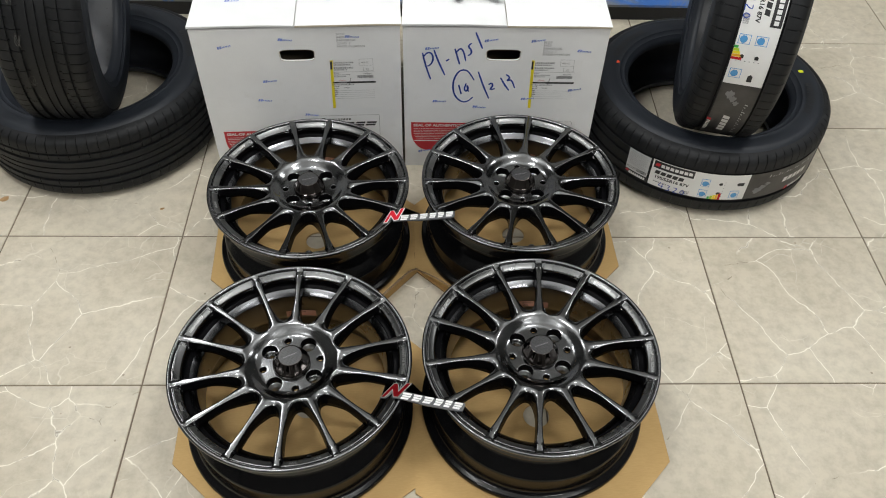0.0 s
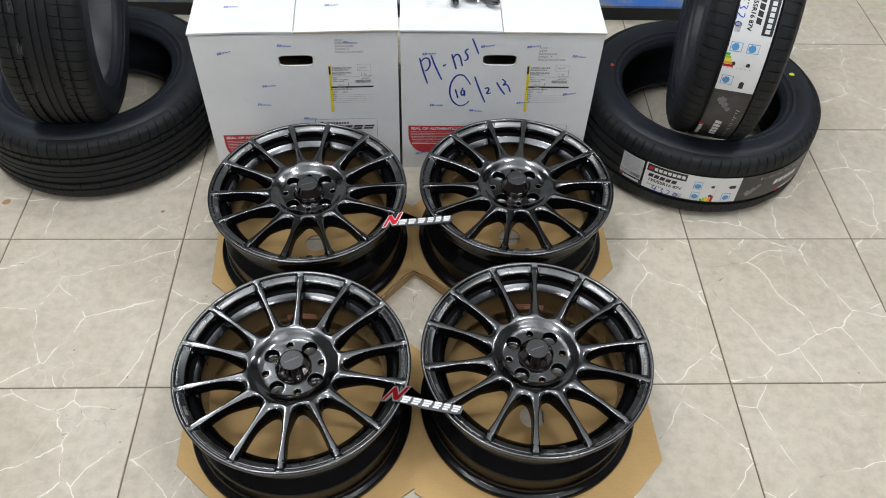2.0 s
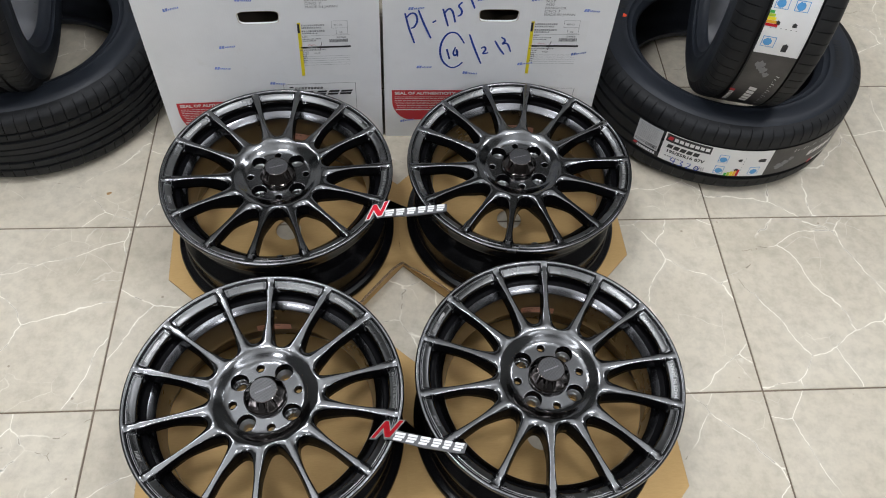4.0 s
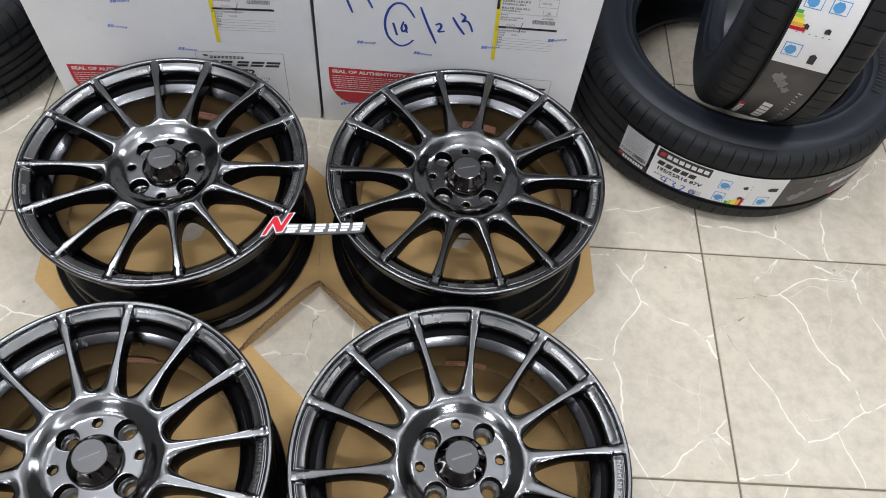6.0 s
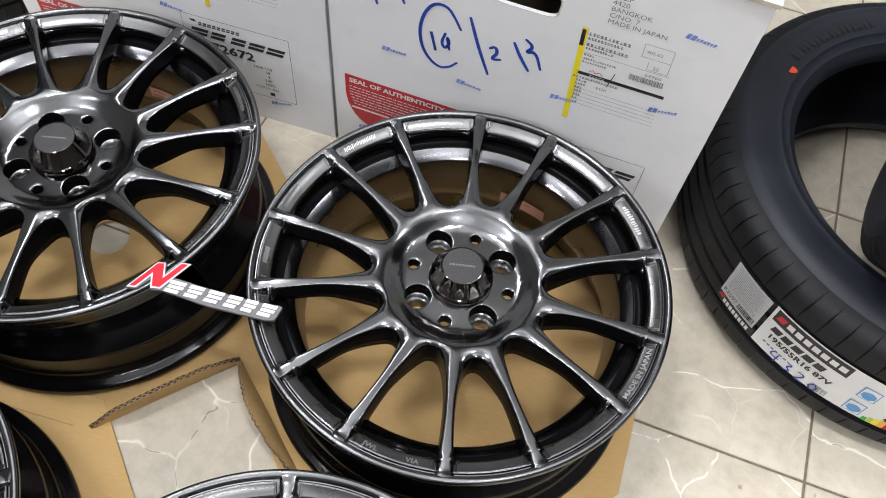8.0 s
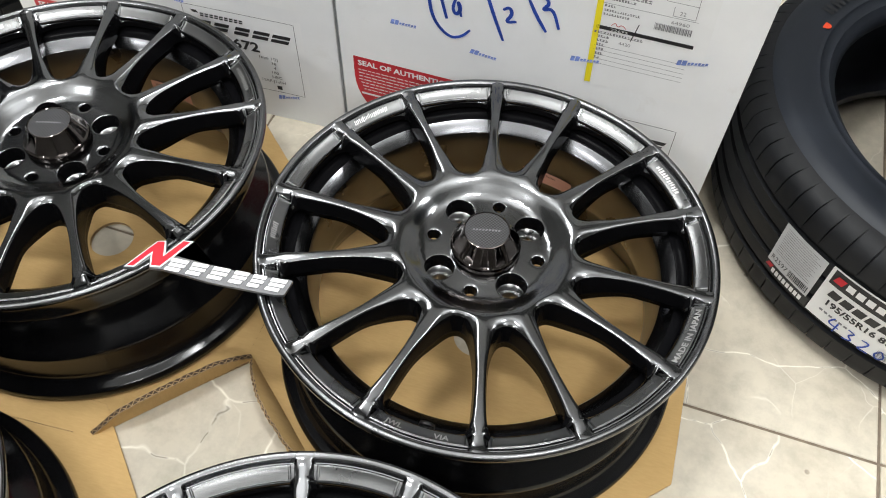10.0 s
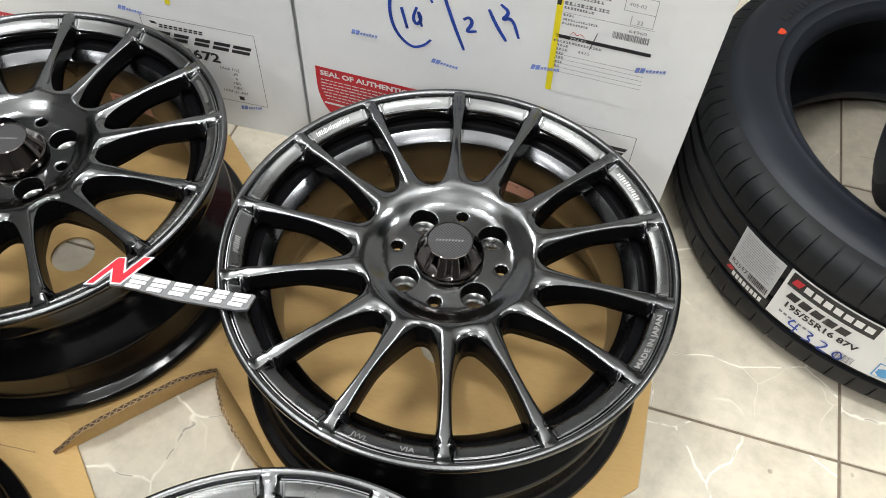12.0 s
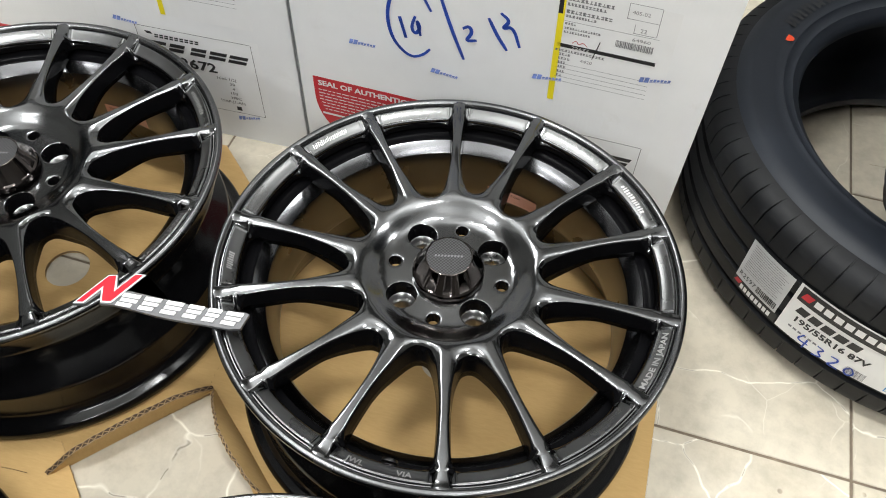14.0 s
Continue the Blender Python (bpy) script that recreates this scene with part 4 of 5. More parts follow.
LEFT_BOX = pose(-0.4645, 1.4435, 0, 0, 0, 7.9)
RIGHT_BOX = pose(0.0035, 1.5055, 0, 0, 0, 4.8)
box_l, face_l = carton(LEFT_BOX, "white corrugated wheel carton, closed, standing on the tiles",
                       [(0.055, 0.3666), (0.1921, 0.3869), (0.3415, 0.3921), (0.1434, 0.2735), (0.1245, 0.2207), (0.2309, 0.1741), (0.3704, 0.0394)],
                       [(0.07, 0.10), (0.30, 0.10)], (0.0143, -0.0145), (0.0003, -0.0197, 0.2115, 0.962, 0.022), (0.002, -0.003), (0.0055, 0.001))
box_r, face_r = carton(RIGHT_BOX, "white wheel carton with blue marker writing, closed, standing on the tiles",
                       [(0.0499, 0.3594), (0.1842, 0.3811), (0.2904, 0.3817), (0.3988, 0.3584), (0.3915, 0.246), (0.2812, 0.2194), (0.0685, 0.2108), (0.1662, 0.1959), (0.0334, 0.0498)],
                       [], (0.0047, 0.0045), (0.0013, -0.0185, 0.2115, 0.968, -0.026), (0.0075, -0.0205), (0.003, -0.0175))
MARKER = [[(0.0441, 0.3488), (0.0519, 0.3123), (0.0636, 0.2744)], [(0.046, 0.3367), (0.0558, 0.3501), (0.0665, 0.3474), (0.0694, 0.3291), (0.0626, 0.3145), (0.0558, 0.312)],
          [(0.0704, 0.3571), (0.0812, 0.3243), (0.0969, 0.287)], [(0.0989, 0.3261), (0.1058, 0.3317)], [(0.1186, 0.36), (0.1245, 0.3395), (0.1304, 0.3178)],
          [(0.1216, 0.3497), (0.1304, 0.3623), (0.1384, 0.3547), (0.1444, 0.327)], [(0.1562, 0.3758), (0.1473, 0.3672), (0.1562, 0.3576), (0.1562, 0.3464), (0.1483, 0.3419)],
          [(0.1642, 0.4036), (0.1722, 0.3839), (0.1812, 0.361)]]
MARKER_LOW = [[(0.1662, 0.2739), (0.1582, 0.2886), (0.1483, 0.3025), (0.1314, 0.3016), (0.1196, 0.2813), (0.1156, 0.2534), (0.1225, 0.2247), (0.1414, 0.207), (0.1562, 0.2129), (0.1652, 0.2243)],
              [(0.1304, 0.2594), (0.1374, 0.2326)], [(0.1483, 0.2641), (0.1434, 0.2483), (0.1483, 0.2398), (0.1543, 0.2495), (0.1493, 0.261), (0.1543, 0.2394)],
              [(0.1752, 0.2976), (0.1882, 0.2591), (0.2042, 0.2203)], [(0.2012, 0.2612), (0.2083, 0.2667), (0.2123, 0.2583), (0.2042, 0.2457), (0.2173, 0.2498)],
              [(0.2284, 0.2816), (0.2386, 0.2624), (0.2507, 0.2452)], [(0.2406, 0.2908), (0.2517, 0.283), (0.2426, 0.2714), (0.2547, 0.2776), (0.2639, 0.2524)]]
for strokes in (MARKER, MARKER_LOW):
    g = Geo()
    for s in strokes:
        g.stroke(front_map, s, 0.0042, 0.0008)
    part("marker_writing", g, BLUE_INK, face_r, "blue felt marker handwriting")

# ---------------------------------------------------------------- tyres
TYRE_R, TYRE_W = 0.306, 0.196


def tyre(m, label, style, group, bead=0.2040):
    """Tyre with its axis on z; style 0: plain ribs, 1: ribs with cross cuts on one side."""
    t = thing("tyre", m, label, "tyre", group)
    n_pitch = 80
    H = TYRE_W / 2
    # half tread from the middle outwards: (z, depth)
    half = [(0.0, 0), (0.0125, 0), (0.0130, 0.006), (0.0205, 0.006), (0.0210, 0), (0.0390, 0), (0.0395, 0.0062), (0.0480, 0.0062), (0.0485, 0), (0.0660, 0.0012), (0.0740, 0.0026), (0.0800, 0.0055), (0.0850, 0.0105), (0.0885, 0.0170), (0.0905, 0.0250)]
    if style == 1:
        half = [(0.0, 0), (0.0060, 0), (0.0063, 0.004), (0.0100, 0.004), (0.0103, 0), (0.0250, 0), (0.0255, 0.0062), (0.0345, 0.0062), (0.0350, 0), (0.0480, 0), (0.0484, 0.0055), (0.0545, 0.0055), (0.0550, 0.0003), (0.0680, 0.0013), (0.0745, 0.0028), (0.0800, 0.0055), (0.0850, 0.0105), (0.0885, 0.0170), (0.0905, 0.0250)]
    prof = [(-z, d) for z, d in reversed(half[1:])] + half
    steps = (0.0, 0.45, 0.900, 0.912, 0.968, 0.980)
    rows = []
    for z, d in prof:
        row = []
        for i in range(n_pitch):
            for k, s in enumerate(steps):
                cut = 0.0
                shoulder = 0.050 < abs(z) < 0.089
                middle = style == 1 and 0.0255 < z < 0.0484 or style == 1 and -0.0484 < z < -0.0255
                if k in (3, 4) and (shoulder or (middle and (z > 0 or i % 2 == 0))):
                    cut = 0.0035 if shoulder else 0.0045
                sk = 0.25 * (abs(z) / H) ** 2 * (1 if z > 0 else -1)
                a = 2 * PI * (i + s + sk) / n_pitch
                r = TYRE_R - d - (cut if d < 0.012 else cut * 0.4)
                row.append((r * math.cos(a), r * math.sin(a), z))
        rows.append(row)
    g = Geo()
    g.grid(rows, True)
    part("tread", g, RUBBER, t, "black ribbed tread", True, sharp=32)
    for s in (1, -1):
        g = Geo()
        g.lathe([(TYRE_R - 0.0250, 0.0905 * s), (0.2760, 0.0942 * s), (0.2710, 0.0958 * s), (0.2680, 0.0966 * s), (0.2650, 0.0969 * s), (0.2560, 0.0966 * s), (0.2420, 0.0945 * s), (0.2335, 0.0922 * s), (0.2322, 0.0925 * s),
                 (0.2290, 0.0925 * s), (0.2275, 0.0900 * s), (0.2190, 0.0865 * s), (0.2165, 0.0865 * s), (0.2155, 0.0850 * s), (bead + 0.0065, 0.0805 * s), (bead + 0.0025, 0.0765 * s), (bead, 0.0700 * s), (bead + 0.001, 0.0640 * s)], 128)
        side = part("sidewall", g, SIDEWALL, t, "smooth black sidewall with raised rings", True, flip=s < 0, sharp=40)
        if s > 0:
            for mid, word, rr in ((2.53, 8, 0.2480), (-0.25, 7, 0.2480)):
                g = Geo()
                mp = arc_map(rr, 0.0958, mid)
                for i in range(word):
                    q = (i - word / 2) * 0.0190
                    g.patch(mp, q, -0.0090, q + 0.0052, 0.0090, 2, 0.0007, 0.0016)
                    g.patch(mp, q + 0.0088, -0.0090, q + 0.0140, 0.0090, 2, 0.0007, 0.0016)
                    g.patch(mp, q + 0.0052, -0.0024 + 0.004 * (i % 3 - 1), q + 0.0088, 0.0024 + 0.004 * (i % 3 - 1), 1, 0.0007)
                part("raised_lettering", g, LETTER, side, "raised sidewall lettering, unreadable")
    g = Geo()
    g.lathe([(bead + 0.001, 0.0640), (0.2110, 0.0660), (0.2260, 0.0760), (0.2480, 0.0865), (0.2700, 0.0880), (0.2880, 0.0800), (0.2960, 0.0600), (0.2980, 0.0), (0.2960, -0.0600),
             (0.2880, -0.0800), (0.2700, -0.0880), (0.2480, -0.0865), (0.2260, -0.0760), (0.2110, -0.0660), (bead + 0.001, -0.0640)], 96)
    part("inner_liner", g, LINER, t, "smooth grey-black inner liner", True, flip=True)
    return t


def dot(t, angle, rr, mat, label, size=0.0062, z=0.0935):
    g = Geo()
    mp = arc_map(rr, z, angle)
    g.poly(mp, [(size * math.cos(2 * PI * i / 16), 1.25 * size * math.sin(2 * PI * i / 16)) for i in range(16)], 0.0006)
    part("paint_dot", g, mat, t, label)


def tread_label(t, start):
    """Long paper strip round the tread: white size label, then a dark photo part. u runs along the tread, v across it."""
    R = TYRE_R + 0.0009

    def mp(u, v, lift):
        a = start + u / R
        return ((R + lift) * math.cos(a), (R + lift) * math.sin(a), v)
    v0, v1 = -0.036, 0.044
    g = Geo()
    g.patch(mp, 0.066, v0, 0.300, v1, 26, 0.0)
    lab = part("tyre_label", g, PAPER, t, "white paper size label wrapped on the tread")
    g = Geo()
    g.patch(mp, 0.0, -0.0225, 0.060, v1 - 0.003, 8, 0.0)
    bar = part("barcode_label", g, PAPER_GREY, t, "pale grey barcode label")
    g = Geo()
    g.patch(mp, 0.300, v0, 0.520, v1, 24, 0.0)
    dark = part("dark_label", g, PRINT_PHOTO, t, "dark printed part of the tread label")
    g = Geo()
    g.patch(mp, 0.070, 0.020, 0.168, 0.042, 10, 0.0005)
    part("black_band", g, INK, lab, "black band")
    for a, b2 in ((0.200, 0.014), (0.200, -0.016)):
        g = Geo()
        g.poly(mp, [(a + 0.029, b2), (a + 0.032, b2 - 0.004), (a + 0.038, b2 - 0.004), (a + 0.038, b2 + 0.004), (a + 0.032, b2 + 0.004)], 0.0006)
        part("grade_arrow", g, INK, lab, "black grade arrow")
    g = Geo()
    g.poly(mp, [(0.272, 0.014), (0.276, 0.009), (0.290, 0.009), (0.290, 0.019), (0.276, 0.019)], 0.0006)
    part("grade_arrow", g, INK, lab, "black grade arrow")
    g = Geo()
    g.text(mp, "195/55R16 87V", 0.078, -0.010, 0.0125, 0.0006, 1.08, 0.0004)
    part("size_print", g, INK, lab, "black tyre size print")
    for i in range(5):
        g = Geo()
        q = 0.076 + i * 0.0145
        g.patch(mp, q, 0.0035, q + 0.0118, 0.0142, 2, 0.0006, 0.0026)
        part("maker_mark", g, INK, lab, "black slanted block")
    g = Geo()
    for i in range(6):
        g.patch(mp, 0.243, -0.026 + i * 0.009, 0.2445, -0.0235 + i * 0.009, 1, 0.0006)
    part("dotted_line", g, INK_SOFT, lab, "dotted grade line")
    g = Geo()
    for i in range(6):
        g.patch(mp, 0.078 + i * 0.006, -0.022, 0.082 + i * 0.006, -0.019, 1, 0.0006)
    part("label_print", g, INK_SOFT, lab, "small grey print")
    g = Geo()
    for i in range(7):
        q = 0.088 + i * 0.0112
        g.patch(mp, q, 0.0265, q + 0.0085, 0.0358, 1, 0.0009)
    part("reversed_print", g, WHITE, lab, "white blocks on the black band")
    g = Geo()
    g.patch(mp, 0.073, 0.026, 0.083, 0.036, 2, 0.0008, 0.003)
    part("red_mark", g, RED, lab, "red slanted mark")
    for col, a, b2, c, d in ((CYAN, 0.188, 0.002, 0.208, 0.026), (CYAN, 0.188, -0.032, 0.208, -0.008), (CYAN, 0.262, -0.030, 0.284, -0.006)):
        g = Geo()
        g.patch(mp, a, b2, c, d, 3, 0.0005)
        pic = part("pictogram", g, col, lab, "blue efficiency pictogram")
        g = Geo()
        g.patch(mp, a + 0.0012, b2 + 0.0012, c - 0.0012, d - 0.0012, 3, 0.0008)
        part("pictogram_field", g, WHITE, pic)
        g = Geo()
        g.poly(mp, [((a + c) / 2 + 0.0078 * (1 + 0.12 * math.sin(3 * k)) * math.cos(k * PI / 8), (b2 + d) / 2 - 0.001 + 0.0088 * math.sin(k * PI / 8) * (0.75 if k < 8 else 1)) for k in range(16)], 0.0011)
        part("pictogram_shape", g, CYAN, pic, "blue tyre and cloud shape")
    for i, col in enumerate((GREEN, LIME, YELLOW, AMBER, TAGRED)):
        g = Geo()
        g.patch(mp, 0.212 + i * 0.0062, -0.036, 0.2175 + i * 0.0062, -0.022 - 0.012 + 0.0032 * (i + 2), 1, 0.0006)
        part("grade_bar", g, col, lab, "coloured efficiency bar")
    g = Geo()
    for pts in ([(0.098, -0.018), (0.092, -0.030), (0.106, -0.029)], [(0.103, -0.022), (0.102, -0.038)], [(0.114, -0.020), (0.123, -0.021), (0.116, -0.028), (0.124, -0.033), (0.113, -0.037)],
                [(0.130, -0.022), (0.139, -0.021), (0.136, -0.030), (0.129, -0.037), (0.142, -0.036)], [(0.152, -0.022), (0.146, -0.030), (0.152, -0.037), (0.158, -0.030), (0.152, -0.022)]):
        g.stroke(mp, pts, 0.0022, 0.001)
    part("pen_number", g, BLUE_INK, lab, "blue handwritten number")
    g = Geo()
    rnd = random.Random(3)
    for i in range(22):
        q = 0.148 + 0.0009 * i
        g.patch(mp, q, -0.034, q + rnd.choice((0.0003, 0.0006)), -0.022, 1, 0.0006)
    part("barcode", g, INK_SOFT, lab)
    g = Geo()
    for i in range(13):
        g.patch(mp, 0.005, -0.004 + i * 0.0033, 0.005 + rnd.uniform(0.042, 0.051), -0.0033 + i * 0.0033, 4, 0.0005)
    part("small_print", g, INK_SOFT, bar, "fine grey print lines")
    g = Geo()
    g.text(mp, "R2597", 0.003, -0.0165, 0.0100, 0.0006, 0.95)
    q = 0.030
    while q < 0.056:
        ww = rnd.choice((0.0004, 0.0007, 0.0012))
        g.patch(mp, q, -0.0185, q + ww, -0.0085, 1, 0.0006)
        q += ww + rnd.choice((0.0005, 0.0009))
    part("barcode", g, INK, bar, "black code and barcode")
    g = Geo()
    g.patch(mp, 0.0, v0, 0.064, -0.0225, 8, 0.0)
    strip = part("black_strip", g, INK, t, "black strip under the barcode label")
    g = Geo()
    g.patch(mp, 0.001, -0.0300, 0.009, -0.0235, 2, 0.0006, 0.003)
    part("red_mark", g, RED, strip)
    g = Geo()
    for i in range(8):
        g.patch(mp, 0.0115 + i * 0.0058, -0.0335, 0.0158 + i * 0.0058, -0.0262, 1, 0.0006)
    part("maker_line", g, WHITE, strip, "white blocks")
    g = Geo()
    for i in range(5):
        g = Geo()
        q = 0.400 + i * 0.0165
        g.patch(mp, q, -0.006, q + 0.0130, 0.0085, 2, 0.0006, 0.0034)
        part("maker_mark", g, WHITE, dark, "white slanted block")
    g = Geo()
    for i in range(7):
        g.patch(mp, 0.432 + i * 0.0085, -0.036, 0.438 + i * 0.0085, -0.028, 1, 0.0006)
    part("maker_line", g, WHITE, dark, "white blocks")
    g = Geo()
    for i in range(16):
        g.patch(mp, 0.352 + i * 0.0085, 0.026, 0.3545 + i * 0.0085, 0.033 - 0.003 * (i % 3), 1, 0.0006, 0.002)
    part("label_print", g, PAPER_GREY, dark, "pale slanted print")
    g = Geo()
    g.patch(mp, 0.418, -0.038, 0.428, -0.028, 2, 0.0007, 0.003)
    part("red_mark", g, RED, dark)
    g = Geo()
    for k in range(3):
        cx, cy, s = 0.330 + 0.012 * k, -0.012 + 0.009 * k, 0.011 - 0.002 * k
        g.poly(mp, [(cx + s * (1 + 0.25 * math.sin(3 * i)) * math.cos(2 * PI * i / 14), cy + s * (0.8 + 0.2 * math.cos(5 * i)) * math.sin(2 * PI * i / 14)) for i in range(14)], 0.0005 + 0.0002 * k)
    part("photo_patch", g, INK_SOFT, dark, "grey picture patch")
    return lab


LOW_Z = TYRE_W / 2 + 0.0005
UP_Z = 0.412
RIGHT_C, LEFT_C = (0.7706, 1.6955), (-0.8110, 1.6040)
tr = tyre(pose(*RIGHT_C, LOW_Z, 0, 0, 0), "black road tyre with a long paper label, lying flat", 0, "tyre pair beside the cartons")
tread_label(tr, radians(-133.3))
dot(tr, radians(167.5), 0.2390, ORANGE, "orange paint dot")
dot(tr, radians(12.7), 0.2470, YDOT, "yellow paint dot", z=0.0956)
tu = tyre(pose(0.785, 1.692, UP_Z, 0, 0, 0) @ pose(0, 0, 0, 0, 0, -10) @ pose(0, 0, 0, 0, 90, 0), "labelled black road tyre standing upright in another tyre", 0, "tyre pair beside the cartons")
tread_label(tu, radians(-143.5))
tl = tyre(pose(*LEFT_C, LOW_Z, 0, 0, 40), "black road tyre lying flat on the tiles", 1, "tyre pair at the cartons' other side", 0.1975)
tlu = tyre(pose(-0.798, 1.594, UP_Z, 0, 0, 0) @ pose(0, 0, 0, 0, 0, 13) @ pose(0, 0, 0, 0, 96.7, 0), "black road tyre standing upright in another flat-lying tyre", 1, "tyre pair at the cartons' other side")
dot(tlu, radians(150), 0.2235, ORANGE, "orange paint dot")


def chalk_scuff(t, angle, z, seed):
    """Pale scribbled scuff on the tread."""
    rnd = random.Random(seed)
    R = TYRE_R + 0.0008
    mp = lambda u, v, l: ((R + l) * math.cos(angle + u / R), (R + l) * math.sin(angle + u / R), z + v)
    g = Geo()
    for _ in range(4):
        pts = [(rnd.uniform(-0.018, 0.018), rnd.uniform(-0.009, 0.009)) for _ in range(4)]
        g.stroke(mp, pts, 0.0009, 0.0004)
    part("chalk_scuff", g, CHALK, t, "pale chalk scuff on the tread")


for k, (deg, z) in enumerate(((-115.7, -0.040), (-99.6, -0.034), (-81.2, -0.028), (-70.5, -0.021))):
    chalk_scuff(tlu, radians(deg), z, 20 + k)



# ---------------------------------------------------------------- name tags on the rims


def name_tag(a, b, z, mirrored=False):
    """Flat cut-out tag: grey backing, a red zigzag initial and white slanted blocks."""
    L = math.hypot(b[0] - a[0], b[1] - a[1])
    rz = math.degrees(math.atan2(b[1] - a[1], b[0] - a[0]))
    t = thing("name_tag", pose(a[0], a[1], z, 0, 0, rz), "grey cut-out shop tag with a mirror-red initial, bridging two rims" if mirrored else "flat cut-out shop tag, red and white on grey, bridging two rims", "tag", "shop tags")
    k = L / 0.158
    flat = lambda u, v, l: (u * k, v * k, l)
    outline = [(0.0077, 0.0064), (0.0192, 0.0077), (0.0287, 0.0199), (0.0321, 0.0093), (0.0444, 0.0096), (0.0666, 0.0062), (0.0857, 0.0028), (0.0990, 0.0012), (0.1305, -0.0009), (0.1542, -0.0027), (0.1640, -0.0010),
               (0.1681, 0.0143), (0.1640, 0.0158), (0.1470, 0.0152), (0.1179, 0.0172), (0.0935, 0.0202), (0.0700, 0.0255), (0.0504, 0.0262), (0.0490, 0.0234), (0.0640, 0.0450), (0.0523, 0.0450), (0.0416, 0.0290), (0.0376, 0.0420), (0.0291, 0.0409)]
    g = Geo()
    n = len(outline)
    g.add([flat(u, v, 0.0030) for u, v in outline] + [flat(u, v, 0.0) for u, v in outline], [tuple(range(n)), tuple(range(2 * n - 1, n - 1, -1))] + [(i, i + n, (i + 1) % n + n, (i + 1) % n) for i in range(n)])
    part("backing", g, TAGGREY, t, "grey acrylic backing", flip=True)

    def block(poly, mat, name, lab, z=0.0030):
        g = Geo()
        m = len(poly)
        g.add([flat(u, v, z + 0.0008) for u, v in poly] + [flat(u, v, z) for u, v in poly], [tuple(range(m))] + [(i, i + m, (i + 1) % m + m, (i + 1) % m) for i in range(m)])
        return part(name, g, mat, t, lab)
    block([(0.0085, 0.0072), (0.0178, 0.0082), (0.0284, 0.0245), (0.0322, 0.0106), (0.0420, 0.0110), (0.0632, 0.0442), (0.0532, 0.0442), (0.0417, 0.0262), (0.0374, 0.0410), (0.0297, 0.0400)], TAGEDGE if mirrored else WHITE, "initial_edge", "dull pale edge round the initial" if mirrored else "white edge round the initial")
    block([(0.0110, 0.0086), (0.0168, 0.0092), (0.0291, 0.0280), (0.0332, 0.0121), (0.0412, 0.0125), (0.0606, 0.0431), (0.0540, 0.0431), (0.0407, 0.0226), (0.0366, 0.0399), (0.0304, 0.0390)], TAGMIRROR if mirrored else TAGRED, "initial", "mirror-finish red zigzag initial" if mirrored else "red zigzag initial", 0.0036)
    # a row of slanted white shapes along a falling base line
    for u, w in ((0.0462, 0.0165), (0.0672, 0.0155), (0.0880, 0.0160), (0.1090, 0.0140), (0.1272, 0.0125), (0.1446, 0.0150)):
        v0 = 0.0094 - 0.080 * (u - 0.0462)
        q = lambda x, y: (u + x * w + 0.0042 * y, v0 + 0.0138 * y - 0.080 * x * w)
        for lo, hi, cut in ((0.0, 0.28, 0.86), (0.37, 0.62, 1.0), (0.71, 1.0, 1.0)):
            x0 = 0.0 if lo < 0.3 or hi > 0.9 else 0.05
            block([q(x0, lo), q(cut, lo), q(cut, hi), q(x0, hi)], WHITE, "white_block", "white slanted bar")
    return t


name_tag((-0.004, 1.0965), (0.1440, 1.1395), 0.1968)
name_tag((0.0400, 0.6850), (0.1880, 0.6785), 0.1968, True)

# ---------------------------------------------------------------- things behind and about


def lift_plate():
    """Low blue platform of a car lift behind the cartons."""
    t = thing("lift_platform", pose(-0.06, 2.190, 0, 0, 0, 4.8), "low car lift platform in worn blue paint behind the cartons", "lift platform")
    g = Geo()
    g.box(-1.35, 0.0, 0.052, 1.05, 0.62, 0.060)
    part("deck", g, BLUEPLATE, t, "scuffed blue deck plate")
    g = Geo()
    g.box(-1.34, 0.012, 0.0, 1.04, 0.61, 0.052)
    part("base_frame", g, DARKSTEEL, t, "dark steel base")
    return t


lift_plate()


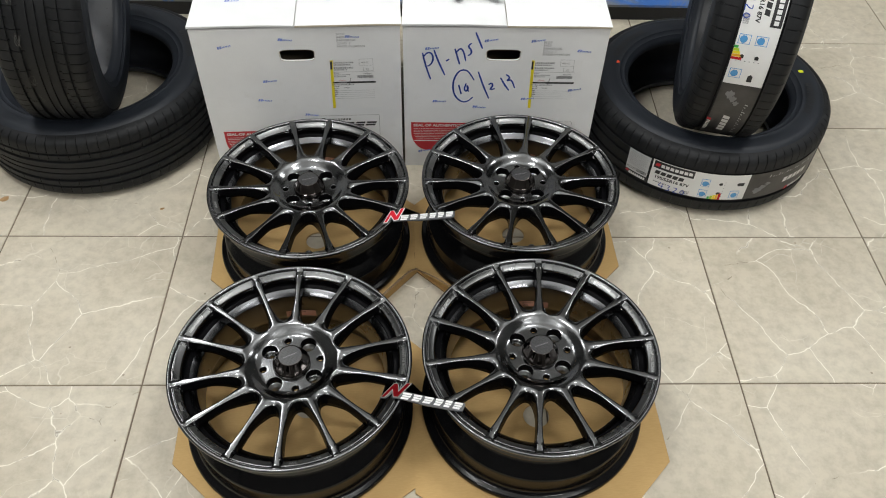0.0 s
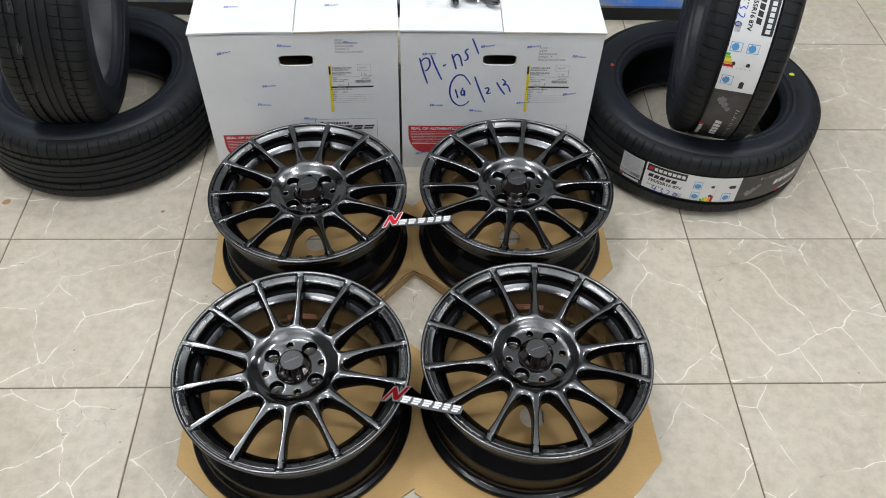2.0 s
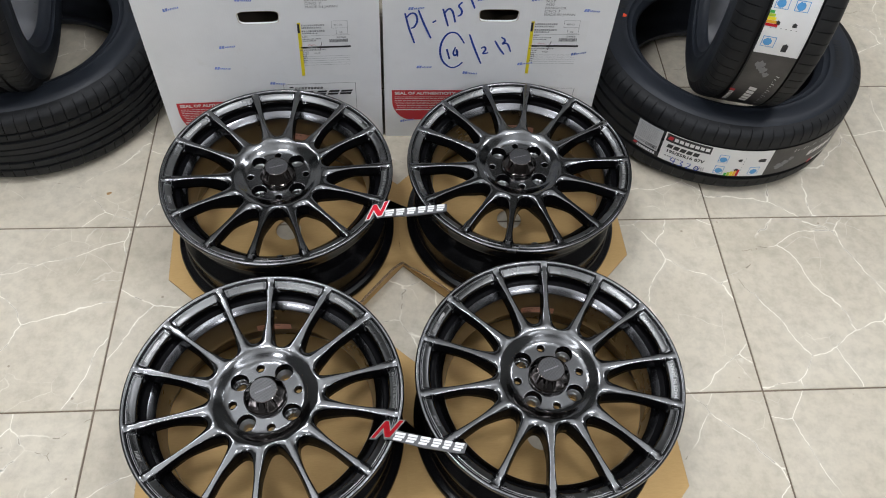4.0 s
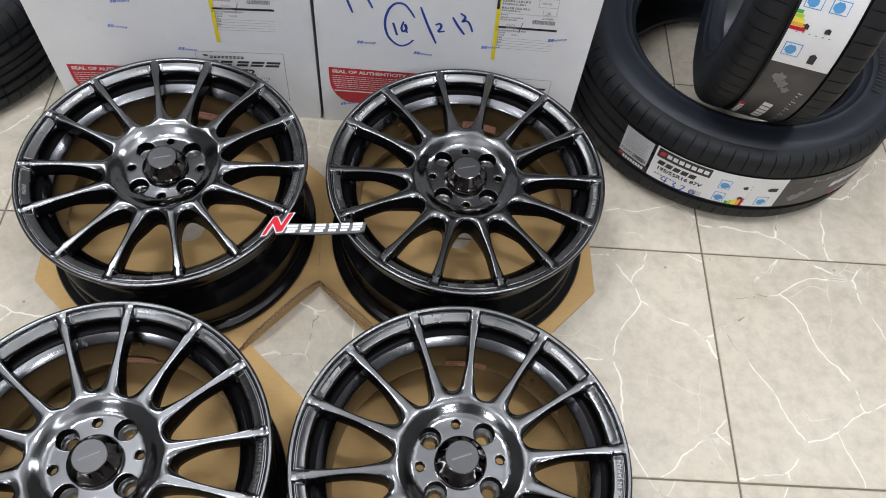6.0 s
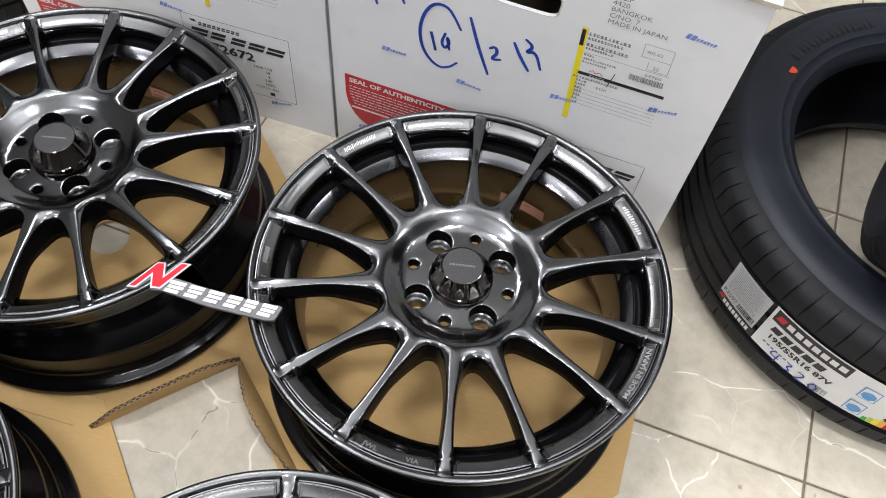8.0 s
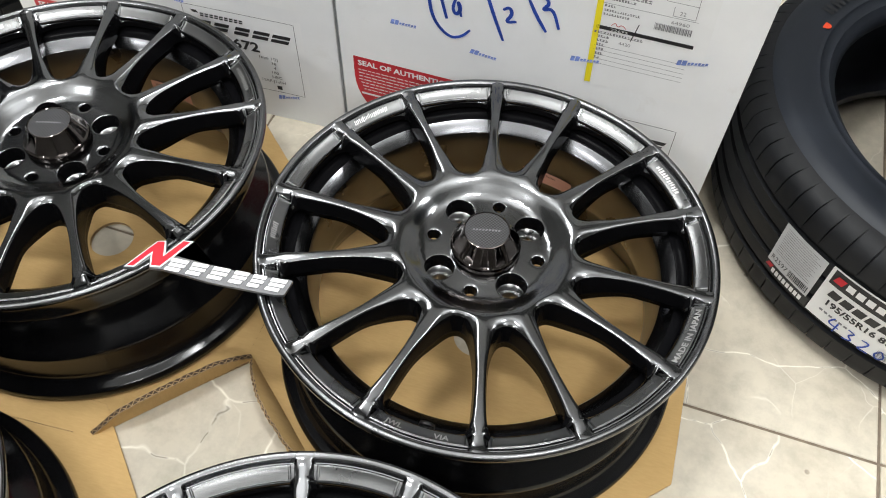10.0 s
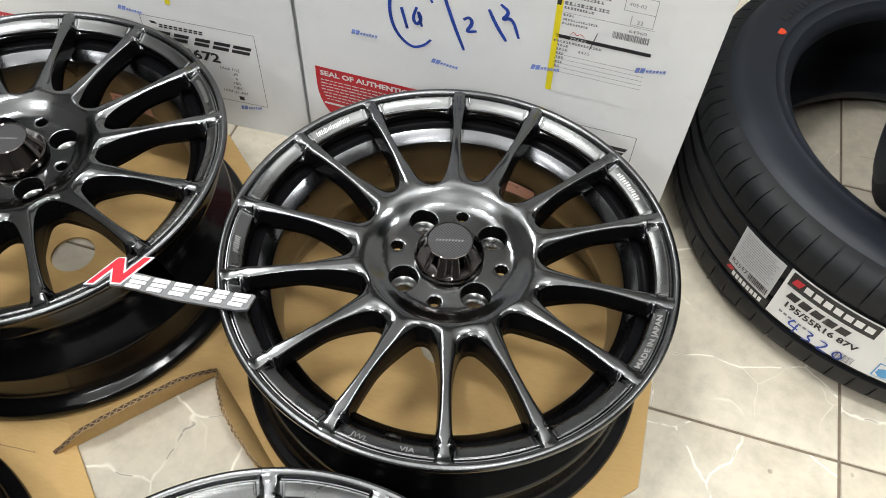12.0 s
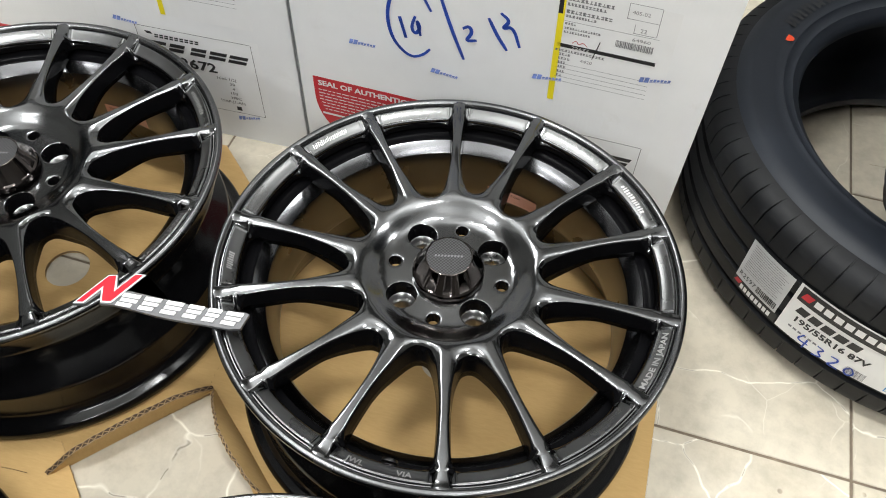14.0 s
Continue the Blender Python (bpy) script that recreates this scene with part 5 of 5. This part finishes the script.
def nut_bag():
    """Clear bag of lug nuts on the carton."""
    z0 = BOX_H + 0.0085
    b = thing("lug_nut_bag", RIGHT_BOX @ pose(0, 0, z0), "clear plastic bag of dark lug nuts lying on the white carton", "bag")
    rnd = random.Random(12)
    spots = [(0.122, 0.122, 10), (0.150, 0.120, 80), (0.186, 0.118, 120), (0.197, 0.106, 60), (0.135, 0.150, 30), (0.165, 0.150, 140), (0.190, 0.148, 95), (0.112, 0.152, 70), (0.148, 0.178, 20), (0.178, 0.180, 110)]
    for x, y, a in spots:
        g = Geo()
        n = 12
        prof = [(0.0, 0.0), (0.0085, 0.0), (0.0098, 0.002), (0.0098, 0.018), (0.0105, 0.0205), (0.0080, 0.027), (0.0070, 0.034), (0.0050, 0.036), (0.0, 0.036)]
        g.grid([[(r * (1 if k > 4 or k < 1 else (1.0 if i % 2 else 0.9)) * math.cos(2 * PI * i / n), r * (1 if k > 4 or k < 1 else (1.0 if i % 2 else 0.9)) * math.sin(2 * PI * i / n), z) for i in range(n)] for k, (r, z) in enumerate(prof)], True)
        part("lug_nut", g, NUT, b, matrix=pose(x, y, 0.012, 90 + rnd.uniform(-12, 12), 0, a))
    g = Geo()
    rows = []
    for j in range(19):
        row = []
        for i in range(23):
            u, v = i / 22, j / 18
            x, y = 0.058 + 0.160 * u, 0.086 + 0.150 * v
            edge = min(u, 1 - u, v, 1 - v)
            z = 0.001 + 0.026 * smoothstep(0.0, 0.3, edge) + 0.007 * noise.noise(Vector((x * 60, y * 60, 3))) * smoothstep(0, 0.12, edge)
            row.append((x, y, z))
        rows.append(row)
    g.grid(rows)
    part("film", g, FILM, b, "crumpled clear film", True)


nut_bag()


def scrap(x, y, size, label, name):
    g = Geo()
    rnd = random.Random(int(size * 1e5))
    pts = [(size * (0.6 + 0.5 * rnd.random()) * math.cos(k * PI / 4), 0.6 * size * (0.6 + 0.5 * rnd.random()) * math.sin(k * PI / 4)) for k in range(8)]
    g.add([(a, b, 0.0012 + 0.0015 * rnd.random()) for a, b in pts] + [(0, 0, 0.004)], [(k, (k + 1) % 8, 8) for k in range(8)])
    g.add([(a, b, 0.0002) for a, b in pts], [tuple(range(7, -1, -1))])
    ob = new(name, g.mesh(name, SCRAP))
    ob.matrix_basis = pose(x, y, 0, 0, 0, 30)
    tagged(ob, label, "debris")


scrap(-0.970, 1.286, 0.014, "small dry brown flake on the tiles", "dry_flake")
scrap(-0.575, 1.290, 0.006, "tiny brown crumb on the tiles", "crumb")

# ---------------------------------------------------------------- floor tiles


def tiles():
    g = Geo()
    joint, b = 0.0016, 0.0012

    def ring(inset, z):
        out = []
        for a, c in ((1, -1), (1, 1), (-1, 1), (-1, -1)):
            ku, kv = a * (0.5 - (joint + inset) / TILE_S), c * (0.5 - (joint + inset) / TILE_S)
            out.append((TILE_U[0] * ku + TILE_V[0] * kv, TILE_U[1] * ku + TILE_V[1] * kv, z))
        return out
    g.grid([ring(0, -0.0060), ring(0, -b), ring(0.0005, -b * 0.3), ring(b, 0.0)], True)
    g.add(ring(b, 0.0), [(0, 1, 2, 3)])
    me = g.mesh("tile", TILE, False, 0.00001)
    rnd = random.Random(5)
    inner, border = (-2.75, 3.05, -2.1, 4.2), (-3.6, 3.9, -2.9, 5.0)
    spots = []
    rest = Geo()
    for i in range(-14, 14):
        for j in range(-14, 14):
            u, v = i + 0.5, j + 0.5
            x, y = TILE_ORIGIN[0] + u * TILE_U[0] + v * TILE_V[0], TILE_ORIGIN[1] + u * TILE_U[1] + v * TILE_V[1]
            if inner[0] < x < inner[1] and inner[2] < y < inner[3]:
                spots.append((x, y))
                continue
            face = clip_to([(x + a, y + c) for a, c, _ in ring(b, 0.0)], border)
            if len(face) > 2:
                n = len(face)
                rest.add([(a, c, 0.0) for a, c in face] + [(a, c, -0.004) for a, c in face], [tuple(range(n))] + [(k, k + n, (k + 1) % n + n, (k + 1) % n) for k in range(n)])
    for x, y in spots:
        ob = new("tile", me)
        ob.parent = FLOOR
        ob.matrix_basis = pose(x, y, rnd.uniform(-0.0002, 0.0002), rnd.uniform(-0.03, 0.03), rnd.uniform(-0.03, 0.03), 0)
    tagged(part("border_tiles", rest, TILE, FLOOR), "cut tiles along the walls", kind="stuff")


def clip_to(face, box):
    """The part of a polygon that lies inside an upright rectangle."""
    for axis, limit, sign in ((0, box[0], 1), (0, box[1], -1), (1, box[2], 1), (1, box[3], -1)):
        out = []
        for k, p in enumerate(face):
            q = face[(k + 1) % len(face)]
            dp, dq = sign * (p[axis] - limit), sign * (q[axis] - limit)
            if dp >= 0:
                out.append(p)
            if dp * dq < 0:
                t = dp / (dp - dq)
                out.append((p[0] + (q[0] - p[0]) * t, p[1] + (q[1] - p[1]) * t))
        face = out
        if not face:
            break
    return face


tiles()
